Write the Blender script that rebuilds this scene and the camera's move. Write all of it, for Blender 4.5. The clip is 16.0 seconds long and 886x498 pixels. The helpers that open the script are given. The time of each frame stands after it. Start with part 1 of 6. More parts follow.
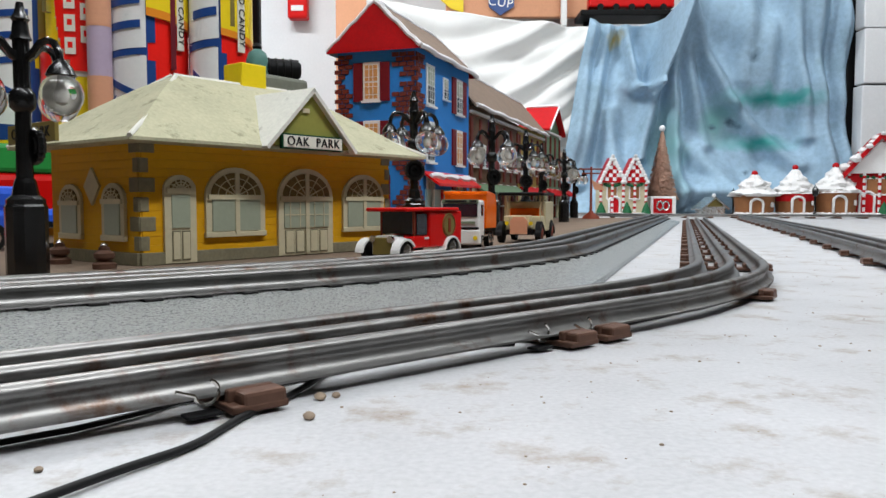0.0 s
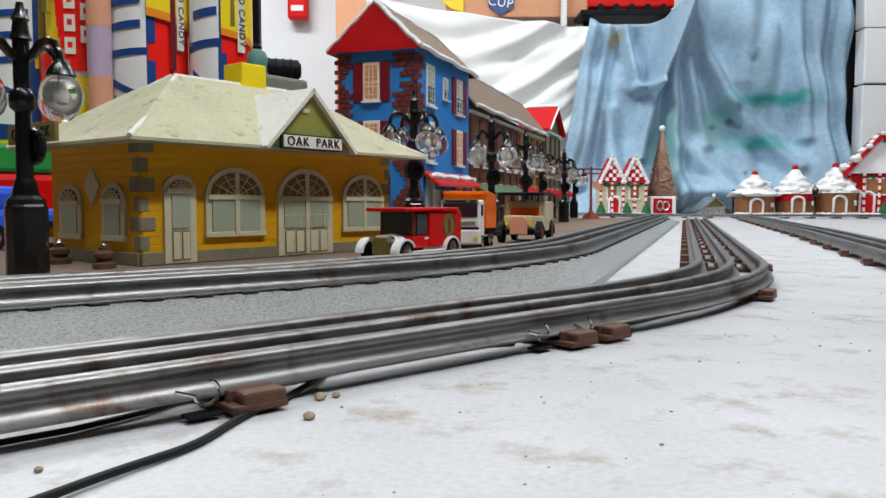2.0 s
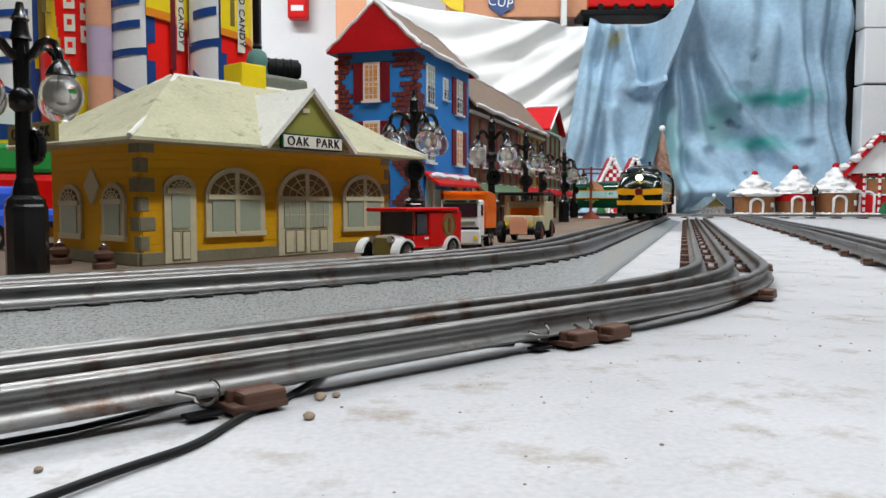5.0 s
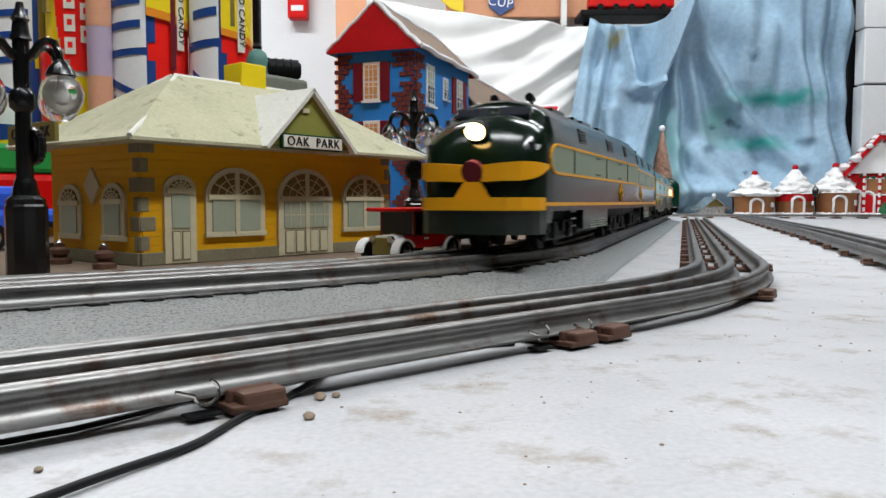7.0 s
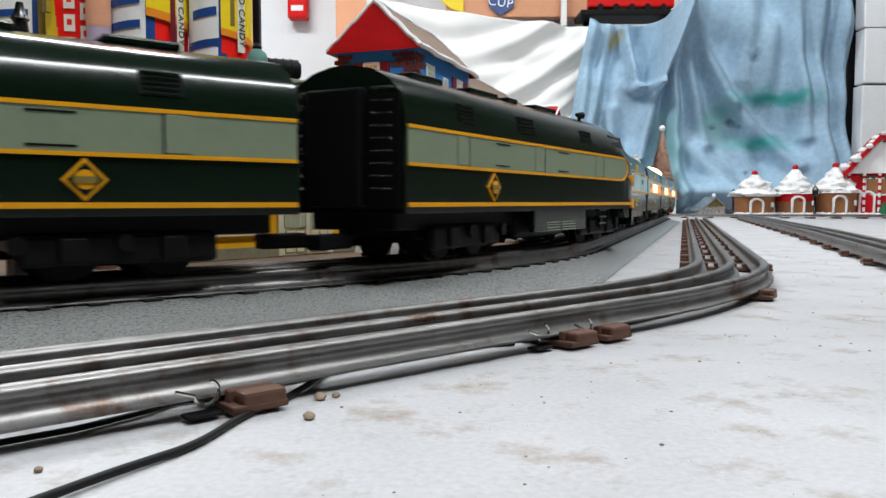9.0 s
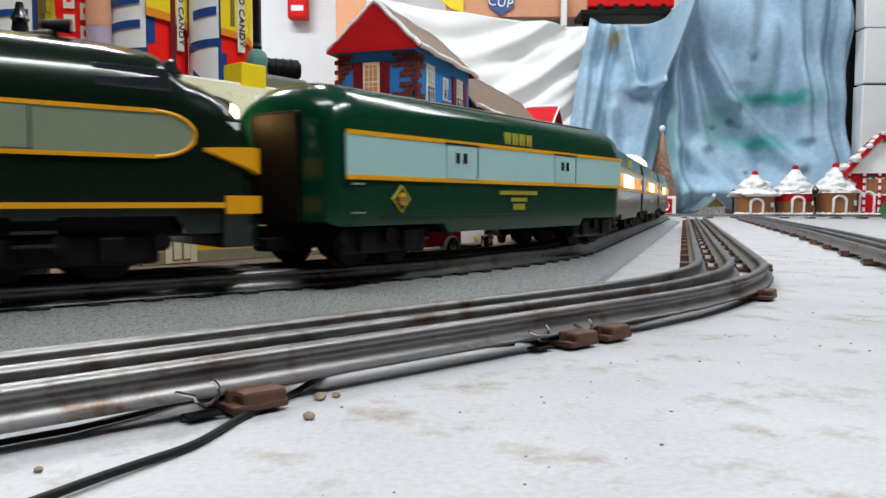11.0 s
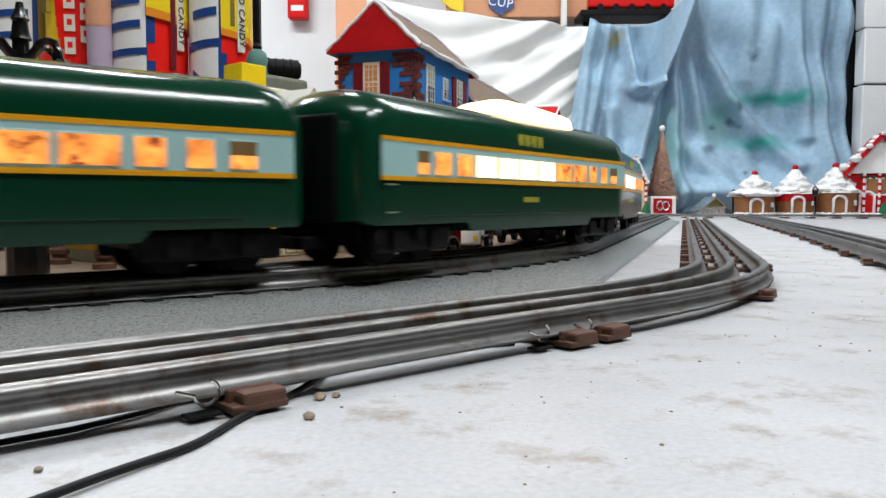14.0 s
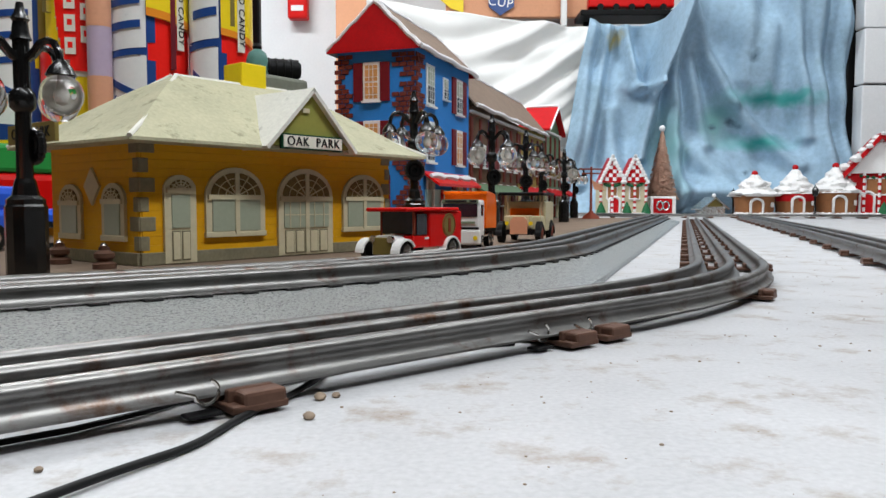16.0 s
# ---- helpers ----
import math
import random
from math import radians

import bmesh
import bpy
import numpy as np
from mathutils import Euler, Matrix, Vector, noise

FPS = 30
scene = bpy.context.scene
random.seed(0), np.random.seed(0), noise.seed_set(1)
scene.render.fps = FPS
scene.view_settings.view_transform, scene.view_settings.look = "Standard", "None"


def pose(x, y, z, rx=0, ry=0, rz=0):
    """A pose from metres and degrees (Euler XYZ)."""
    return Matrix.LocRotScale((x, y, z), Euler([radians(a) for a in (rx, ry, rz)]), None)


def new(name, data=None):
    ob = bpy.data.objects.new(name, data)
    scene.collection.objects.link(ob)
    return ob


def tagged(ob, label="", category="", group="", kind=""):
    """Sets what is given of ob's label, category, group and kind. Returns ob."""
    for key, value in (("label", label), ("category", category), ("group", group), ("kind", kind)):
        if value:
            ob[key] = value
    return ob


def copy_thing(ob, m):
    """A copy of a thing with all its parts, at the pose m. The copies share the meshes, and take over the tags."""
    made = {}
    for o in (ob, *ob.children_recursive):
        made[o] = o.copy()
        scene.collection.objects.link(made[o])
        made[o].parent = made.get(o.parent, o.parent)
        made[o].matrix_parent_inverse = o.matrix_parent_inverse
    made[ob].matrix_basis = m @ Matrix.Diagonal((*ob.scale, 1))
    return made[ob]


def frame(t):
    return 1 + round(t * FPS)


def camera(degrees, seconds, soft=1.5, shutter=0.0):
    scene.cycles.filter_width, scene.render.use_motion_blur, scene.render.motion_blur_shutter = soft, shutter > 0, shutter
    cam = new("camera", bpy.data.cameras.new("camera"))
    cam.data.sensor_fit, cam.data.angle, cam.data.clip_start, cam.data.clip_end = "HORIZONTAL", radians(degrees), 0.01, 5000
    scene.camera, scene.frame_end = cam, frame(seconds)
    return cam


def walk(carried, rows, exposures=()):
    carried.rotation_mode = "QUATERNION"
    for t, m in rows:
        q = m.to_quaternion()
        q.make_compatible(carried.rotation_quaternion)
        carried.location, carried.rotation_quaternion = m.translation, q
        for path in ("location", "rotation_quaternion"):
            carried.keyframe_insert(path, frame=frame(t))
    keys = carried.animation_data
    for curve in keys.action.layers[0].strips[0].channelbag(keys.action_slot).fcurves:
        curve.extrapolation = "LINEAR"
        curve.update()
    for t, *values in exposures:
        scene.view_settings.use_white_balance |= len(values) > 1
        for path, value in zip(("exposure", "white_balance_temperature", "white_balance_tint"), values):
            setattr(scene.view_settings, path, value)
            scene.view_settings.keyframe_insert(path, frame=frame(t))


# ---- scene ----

# ---------------------------------------------------------------- camera
FOV = 59.7
EYE = (0.0, 0.0, 0.041)
cam = camera(FOV, 16.0, soft=1.5, shutter=0.35)
HOLD = pose(EYE[0], EYE[1], EYE[2], 90 - 3.48, 0, 0)
walk(cam, [(0.0, HOLD), (16.0, HOLD)], exposures=[(0.0, 0.16), (16.0, 0.16)])

# ---------------------------------------------------------------- light
world = bpy.data.worlds.new("workshop_world")
scene.world = world
world.use_nodes = True
world.node_tree.nodes["Background"].inputs[0].default_value = (0.75, 0.8, 0.9, 1)
world.node_tree.nodes["Background"].inputs[1].default_value = 0.004
CEIL = 1.75


def ceiling_lamp(x, y, power, length=1.2, width=0.16, turn=0):
    d = bpy.data.lights.new("tube_light", "AREA")
    d.shape, d.size, d.size_y, d.energy = "RECTANGLE", length, width, power
    d.color = (0.93, 0.97, 1.0)
    ob = new("tube_light", d)
    ob.matrix_world = pose(x, y, CEIL - 0.09, 0, 0, turn)
    return ob


# Third is added to brighten cloth and village, fourth the tubes; all unseen.
LAMPS = [(-0.9, 1.6, 42, 0), (0.78, -0.07, 27.5, 52), (0.9, 1.75, 14, 0), (-0.42, -0.02, 12, 0)]
for lx, ly, lp, lt in LAMPS:
    ceiling_lamp(lx, ly, lp, turn=lt)


# ---------------------------------------------------------------- materials
def mat(name, color, rough=0.6, metal=0.0, vary=0.25, scale=40.0, fine=300.0, bump=0.15, stain=None, coat=0.0,
        stain_scale=12.0, stain_lo=0.52, stain_hi=0.7, emit=0.0):
    """A surface with broad and fine variation, relief and, if wanted, stains. Scales are in patches a metre."""
    m = bpy.data.materials.new(name)
    m.use_nodes = True
    n, l = m.node_tree.nodes, m.node_tree.links
    b = n["Principled BSDF"]
    co = n.new("ShaderNodeTexCoord")
    big, small = n.new("ShaderNodeTexNoise"), n.new("ShaderNodeTexNoise")
    for t, s in ((big, scale), (small, fine)):
        t.inputs["Scale"].default_value = s
        t.inputs["Detail"].default_value = 4.0
        l.new(co.outputs["Object"], t.inputs["Vector"])
    mix = n.new("ShaderNodeMath")
    mix.operation = "ADD"
    l.new(big.outputs[0], mix.inputs[0])
    l.new(small.outputs[0], mix.inputs[1])
    ramp = n.new("ShaderNodeValToRGB")
    c = np.array(color)
    ramp.color_ramp.elements[0].position, ramp.color_ramp.elements[1].position = 0.3, 0.75
    ramp.color_ramp.elements[0].color = (*np.clip(c * (1 - vary), 0, 1), 1)
    ramp.color_ramp.elements[1].color = (*np.clip(c * (1 + vary * 0.6), 0, 1), 1)
    half = n.new("ShaderNodeMath")
    half.operation = "MULTIPLY"
    half.inputs[1].default_value = 0.5
    l.new(mix.outputs[0], half.inputs[0])
    l.new(half.outputs[0], ramp.inputs[0])
    out = ramp.outputs[0]
    if stain:
        st = n.new("ShaderNodeTexNoise")
        st.inputs["Scale"].default_value, st.inputs["Detail"].default_value = stain_scale, 7.0
        st.inputs["Roughness"].default_value = 0.7
        l.new(co.outputs["Object"], st.inputs["Vector"])
        mr = n.new("ShaderNodeMapRange")
        mr.inputs[1].default_value, mr.inputs[2].default_value = stain_lo, stain_hi
        l.new(st.outputs[0], mr.inputs[0])
        mx = n.new("ShaderNodeMix")
        mx.data_type = "RGBA"
        mx.inputs[7].default_value = (*stain, 1)
        l.new(mr.outputs[0], mx.inputs[0])
        l.new(out, mx.inputs[6])
        out = mx.outputs[2]
    l.new(out, b.inputs["Base Color"])
    rr = n.new("ShaderNodeMapRange")
    rr.inputs[3].default_value, rr.inputs[4].default_value = max(0.02, rough * 0.8), min(1, rough * 1.2)
    l.new(small.outputs[0], rr.inputs[0])
    l.new(rr.outputs[0], b.inputs["Roughness"])
    b.inputs["Metallic"].default_value = metal
    b.inputs["Coat Weight"].default_value = coat
    b.inputs["Specular IOR Level"].default_value = 0.5 if rough < 0.31 else 0.15
    b.inputs["Coat Roughness"].default_value = 0.08
    if bump:
        bu = n.new("ShaderNodeBump")
        bu.inputs["Strength"].default_value, bu.inputs["Distance"].default_value = bump, 0.0022 if bump > 0.95 else 0.001
        l.new(half.outputs[0], bu.inputs["Height"])
        l.new(bu.outputs[0], b.inputs["Normal"])
    if emit:
        l.new(out, b.inputs["Emission Color"])
        b.inputs["Emission Strength"].default_value = emit
    return m


def glass(name, tint=(1, 1, 1), rough=0.02):
    m = bpy.data.materials.new(name)
    m.use_nodes = True
    b = m.node_tree.nodes["Principled BSDF"]
    b.inputs["Base Color"].default_value = (*tint, 1)
    b.inputs["Roughness"].default_value = rough
    b.inputs["Transmission Weight"].default_value = 1.0
    b.inputs["IOR"].default_value = 1.12
    b.inputs["Coat Weight"].default_value = 1.0
    b.inputs["Coat Roughness"].default_value = 0.03
    return m


M = {}
M["table"] = mat("worn_white_tabletop", (0.465, 0.465, 0.475), 0.5, vary=0.22, scale=22, fine=700, bump=0.2, stain=(0.22, 0.15, 0.085), stain_scale=46, stain_lo=0.53, stain_hi=0.76)
M["bed"] = mat("grey_foam_roadbed", (0.285, 0.295, 0.285), 0.28, vary=0.35, scale=420, fine=1000, bump=1.0, stain=(0.30, 0.28, 0.25), stain_scale=45, stain_lo=0.62, stain_hi=0.8)
M["platform"] = mat("dusty_brown_board", (0.20, 0.145, 0.105), 0.8, vary=0.25, scale=30, fine=300, bump=0.3)
M["rail"] = mat("dull_tinned_steel", (0.215, 0.21, 0.203), 0.44, 0.95, vary=0.3, scale=25, fine=180, bump=0.02, stain=(0.10, 0.055, 0.035), stain_scale=48, stain_lo=0.53, stain_hi=0.66)
M["tie"] = mat("brown_painted_tin", (0.125, 0.066, 0.046), 0.5, 0.2, vary=0.3, scale=80, fine=500, bump=0.1)
M["blacktie"] = mat("black_tin_tie", (0.015, 0.014, 0.014), 0.5, vary=0.3, scale=80)
M["wire"] = mat("black_rubber_wire", (0.012, 0.012, 0.012), 0.45, vary=0.2, scale=100)
M["steel"] = mat("bright_steel_clip", (0.7, 0.68, 0.64), 0.2, 1.0, vary=0.1)
M["yellow"] = mat("yellow_tin_siding", (0.72, 0.37, 0.012), 0.45, vary=0.12, scale=25, fine=350, bump=0.08)
M["stone"] = mat("grey_printed_stone", (0.24, 0.215, 0.14), 0.6, vary=0.3, scale=90, fine=500)
M["cream"] = mat("cream_painted_trim", (0.62, 0.56, 0.38), 0.5, vary=0.12, scale=40)
M["pane"] = mat("frosted_greenish_pane", (0.36, 0.40, 0.30), 0.3, vary=0.1, scale=30)
M["roof"] = mat("dusty_cream_roof", (0.48, 0.46, 0.315), 0.75, vary=0.22, scale=35, fine=420, bump=0.35, stain=(0.17, 0.16, 0.10), stain_scale=85, stain_lo=0.57, stain_hi=0.75)
# Paler copy of the roof colour, with the bright fall of light painted in.
M["rooflit"] = mat("pale_lit_roof_edge", (0.74, 0.73, 0.66), 0.75, vary=0.14, scale=45, fine=420, bump=0.4, stain=(0.3, 0.29, 0.25), stain_scale=80, stain_lo=0.62, stain_hi=0.76)
M["olive"] = mat("olive_green_gable", (0.30, 0.30, 0.07), 0.6, vary=0.12, scale=40)
M["signwhite"] = mat("white_sign_face", (0.78, 0.76, 0.66), 0.5, vary=0.06)
M["signgreen"] = mat("dark_green_sign_border", (0.01, 0.06, 0.03), 0.5, vary=0.1)
M["ink"] = mat("black_printed_ink", (0.015, 0.015, 0.015), 0.5, vary=0.1)
M["iron"] = mat("black_glossy_lamp_iron", (0.005, 0.005, 0.005), 0.22, vary=0.2, scale=120, bump=0.1)
M["globe"] = glass("clear_globe_plastic", (0.97, 0.97, 0.95), 0.03)
M["bulb"] = mat("frosted_bulb", (0.40, 0.39, 0.36), 0.25, vary=0.05)
M["wallwhite"] = mat("white_painted_block", (0.78, 0.79, 0.80), 0.7, vary=0.06, scale=8, fine=120, bump=0.2)
M["wallorange"] = mat("peach_painted_board", (0.72, 0.36, 0.21), 0.7, vary=0.10, scale=9, fine=120)
M["sheet"] = mat("white_cotton_sheet", (0.80, 0.80, 0.78), 0.85, vary=0.06, scale=14, fine=400, bump=0.15)
M["bluecloth"] = mat("sky_blue_painted_cloth", (0.34, 0.49, 0.62), 0.8, vary=0.26, scale=6, fine=60, bump=0.12, stain=(0.20, 0.30, 0.36), stain_scale=5, stain_lo=0.55, stain_hi=0.75)


def blotches(m, spots):
    """Ragged paint blotches at (x, z, reach across, reach up, colour) on a hanging cloth."""
    n, l = m.node_tree.nodes, m.node_tree.links
    bsdf = n["Principled BSDF"]
    src = bsdf.inputs["Base Color"].links[0].from_socket
    co, wob, add = n.new("ShaderNodeTexCoord"), n.new("ShaderNodeTexNoise"), n.new("ShaderNodeVectorMath")
    wob.inputs["Scale"].default_value, wob.inputs["Detail"].default_value = 14.0, 5.0
    l.new(co.outputs["Object"], wob.inputs["Vector"])
    add.operation = "MULTIPLY_ADD"
    add.inputs[1].default_value = (0.09, 0.0, 0.09)
    l.new(wob.outputs["Color"], add.inputs[0])
    l.new(co.outputs["Object"], add.inputs[2])
    for x, z, rx, rz, c in spots:
        mp, ln, rg, mx = n.new("ShaderNodeVectorMath"), n.new("ShaderNodeVectorMath"), n.new("ShaderNodeMapRange"), n.new("ShaderNodeMix")
        mp.operation, ln.operation, mx.data_type = "MULTIPLY_ADD", "LENGTH", "RGBA"
        mp.inputs[1].default_value = (1 / rx, 0.0, 1 / rz)
        mp.inputs[2].default_value = (-(x + 0.045) / rx, 0.0, -(z + 0.045) / rz)
        l.new(add.outputs[0], mp.inputs[0])
        l.new(mp.outputs[0], ln.inputs[0])
        rg.inputs[1].default_value, rg.inputs[2].default_value = 1.25, 0.1
        l.new(ln.outputs["Value"], rg.inputs[0])
        l.new(rg.outputs[0], mx.inputs[0])
        l.new(src, mx.inputs[6])
        mx.inputs[7].default_value = (*c, 1)
        src = mx.outputs[2]
    l.new(src, bsdf.inputs["Base Color"])


TEAL, SLATE = (0.05, 0.34, 0.31), (0.10, 0.16, 0.21)
blotches(M["bluecloth"], ((1.07, 0.385, 0.16, 0.035, TEAL), (1.14, 0.375, 0.05, 0.03, TEAL), (1.03, 0.235, 0.12, 0.030, TEAL), (0.90, 0.300, 0.06, 0.07, (0.20, 0.42, 0.42)), (0.955, 0.295, 0.018, 0.014, SLATE), (0.89, 0.290, 0.016, 0.012, SLATE),
                          (1.02, 0.530, 0.022, 0.020, SLATE), (0.60, 0.400, 0.035, 0.030, (0.20, 0.27, 0.35)), (0.565, 0.585, 0.025, 0.035, (0.42, 0.36, 0.14)), (0.74, 0.22, 0.05, 0.16, (0.22, 0.42, 0.44)), (1.00, 0.135, 0.012, 0.010, SLATE)))
# unseen ceiling, darkened to hold back bounced fill light
M["ceil"] = mat("unseen_dark_ceiling", (0.08, 0.08, 0.08), 0.9, vary=0.05, scale=4)
# unseen walls, made dark so that the glossy train reflects little
M["wallside"] = mat("unseen_dark_reflection_wall", (0.10, 0.085, 0.07), 0.9, vary=0.4, scale=3, fine=14, bump=0.1)
M["floor"] = mat("grey_concrete_floor", (0.25, 0.24, 0.23), 0.8, vary=0.2, scale=6)
M["houseblue"] = mat("bright_blue_card_wall", (0.03, 0.22, 0.62), 0.55, vary=0.10, scale=30)
M["shutter"] = mat("dark_red_shutter", (0.17, 0.012, 0.018), 0.5, vary=0.2, scale=60)
M["brick"] = mat("dark_red_card_brick", (0.16, 0.035, 0.025), 0.6, vary=0.35, scale=120)
M["redroof"] = mat("red_card_shingle", (0.46, 0.005, 0.008), 0.7, vary=0.22, scale=90, fine=350, bump=0.3)
M["snow"] = mat("white_snow_paint", (0.80, 0.80, 0.82), 0.6, vary=0.06, scale=90, bump=0.4)
M["tanhouse"] = mat("tan_card_wall", (0.15, 0.085, 0.05), 0.6, vary=0.65, scale=70)
M["brownroof"] = mat("grey_brown_card_shingle", (0.26, 0.19, 0.145), 0.7, vary=0.25, scale=90, bump=0.25)
M["yellowhouse"] = mat("mustard_card_wall", (0.36, 0.27, 0.06), 0.6, vary=0.2, scale=40)
M["greenhouse"] = mat("sage_green_card_wall", (0.13, 0.21, 0.12), 0.6, vary=0.2, scale=40)
M["greyhouse"] = mat("grey_green_card_wall", (0.20, 0.21, 0.17), 0.6, vary=0.2, scale=40)
M["glow_orange"] = mat("warm_printed_window", (0.70, 0.36, 0.13), 0.4, vary=0.25, scale=70)
M["darkpane"] = mat("dark_window_pane", (0.02, 0.022, 0.03), 0.15, vary=0.3)
M["white"] = mat("white_enamel", (0.80, 0.80, 0.78), 0.3, vary=0.05)
M["red"] = mat("glossy_red_enamel", (0.62, 0.005, 0.004), 0.34, vary=0.08, coat=0.05)
M["orange"] = mat("glossy_orange_plastic", (0.88, 0.14, 0.003), 0.34, vary=0.08)
M["cab_cream"] = mat("cream_die_cast_paint", (0.62, 0.54, 0.34), 0.35, vary=0.08)
M["chrome"] = mat("plated_metal", (0.75, 0.75, 0.74), 0.12, 1.0, vary=0.08)
M["tyre"] = mat("black_tyre_rubber", (0.007, 0.007, 0.007), 0.6, vary=0.2)
M["black"] = mat("satin_black_plastic", (0.004, 0.004, 0.0045), 0.5, vary=0.2)
M["darkgreen"] = mat("dark_green_locomotive_paint", (0.003, 0.010, 0.005), 0.17, vary=0.08, scale=60, bump=0.02)
M["cargreen"] = mat("deep_green_coach_paint", (0.001, 0.034, 0.015), 0.18, vary=0.08, scale=60, bump=0.02)
M["greygreen"] = mat("grey_green_panel_paint", (0.22, 0.265, 0.18), 0.35, vary=0.08, bump=0.03)
M["paleblue"] = mat("pale_blue_green_panel_paint", (0.38, 0.60, 0.58), 0.3, vary=0.05, bump=0.02)
M["stripe"] = mat("golden_yellow_stripe_paint", (0.80, 0.36, 0.01), 0.35, vary=0.06, bump=0.02)
M["goldink"] = mat("yellow_green_lettering", (0.45, 0.40, 0.05), 0.4, vary=0.1)
M["maroon"] = mat("maroon_emblem_paint", (0.16, 0.02, 0.03), 0.4, vary=0.1)
M["lit"] = mat("lit_window", (1.0, 0.58, 0.28), 0.4, vary=0.5, scale=70, fine=150, emit=3.6)
M["litdim"] = mat("dim_lit_window", (1.0, 0.26, 0.05), 0.4, vary=0.7, scale=110, fine=200, emit=1.5, stain=(0.16, 0.03, 0.01), stain_scale=130, stain_lo=0.55, stain_hi=0.62)
M["blind"] = mat("brown_window_blind", (0.22, 0.13, 0.05), 0.6, vary=0.2, scale=80)
# the eave's shade on the arch heads is put into this brown
M["fan"] = mat("brown_shaded_fanlight", (0.20, 0.14, 0.05), 0.5, vary=0.35, scale=160)
M["dome"] = mat("lit_dome_window", (1.0, 0.60, 0.28), 0.3, vary=0.1, emit=6.0)
M["headlight"] = mat("lit_headlight_lens", (1.0, 0.62, 0.20), 0.3, vary=0.02, emit=18.0)
M["redlamp"] = mat("lit_red_marker", (1.0, 0.07, 0.04), 0.3, vary=0.02, emit=9.0)
M["litred"] = mat("red_lit_end_window", (1.0, 0.09, 0.025), 0.4, vary=0.4, scale=110, fine=200, emit=1.5)
M["frame"] = mat("dull_black_truck_frame", (0.006, 0.006, 0.006), 0.45, vary=0.3, scale=90, bump=0.1)
M["tube"] = mat("lit_tube", (0.95, 0.97, 1.0), 0.4, vary=0.01, emit=6.0)
M["ginger"] = mat("gingerbread_brown", (0.32, 0.14, 0.06), 0.7, vary=0.25, scale=50)
M["icing"] = mat("white_icing", (0.80, 0.79, 0.78), 0.5, vary=0.06, scale=60, bump=0.5)
M["candyred"] = mat("candy_red", (0.48, 0.008, 0.012), 0.4, vary=0.15, scale=60)
M["pine"] = mat("dark_green_decor", (0.02, 0.12, 0.05), 0.6, vary=0.25, scale=90)
M["bristle"] = mat("dusty_pink_brown_bristle", (0.50, 0.32, 0.24), 0.8, vary=0.35, scale=120)
M["tubeyellow"] = mat("yellow_printed_tin", (0.92, 0.68, 0.015), 0.3, vary=0.06)
M["tubered"] = mat("red_printed_tin", (0.92, 0.014, 0.008), 0.3, vary=0.06)
M["tubeorange"] = mat("orange_printed_tin", (0.85, 0.28, 0.02), 0.3, vary=0.06)
M["tubelilac"] = mat("lilac_printed_tin", (0.50, 0.40, 0.52), 0.3, vary=0.06)
M["tubepeach"] = mat("peach_printed_tin", (0.72, 0.36, 0.22), 0.3, vary=0.06)
M["tubeblue"] = mat("navy_printed_ink", (0.015, 0.06, 0.24), 0.3, vary=0.08)
M["tubebrown"] = mat("olive_brown_printed_ink", (0.22, 0.17, 0.05), 0.35, vary=0.1)
M["teal"] = mat("dull_teal_plastic", (0.10, 0.22, 0.19), 0.4, vary=0.15)
M["blue"] = mat("bright_blue_plastic", (0.02, 0.10, 0.62), 0.3, vary=0.08)
M["green"] = mat("bright_green_plastic", (0.03, 0.30, 0.06), 0.35, vary=0.1)
M["rust"] = mat("rust_brown_plastic", (0.25, 0.05, 0.025), 0.5, vary=0.2)
M["dust"] = mat("brown_dust_pebble", (0.30, 0.23, 0.17), 0.8, vary=0.3, scale=200)
M["silver"] = mat("crinkled_silver_foil", (0.7, 0.7, 0.68), 0.2, 0.9, vary=0.3, scale=60, bump=1.0)


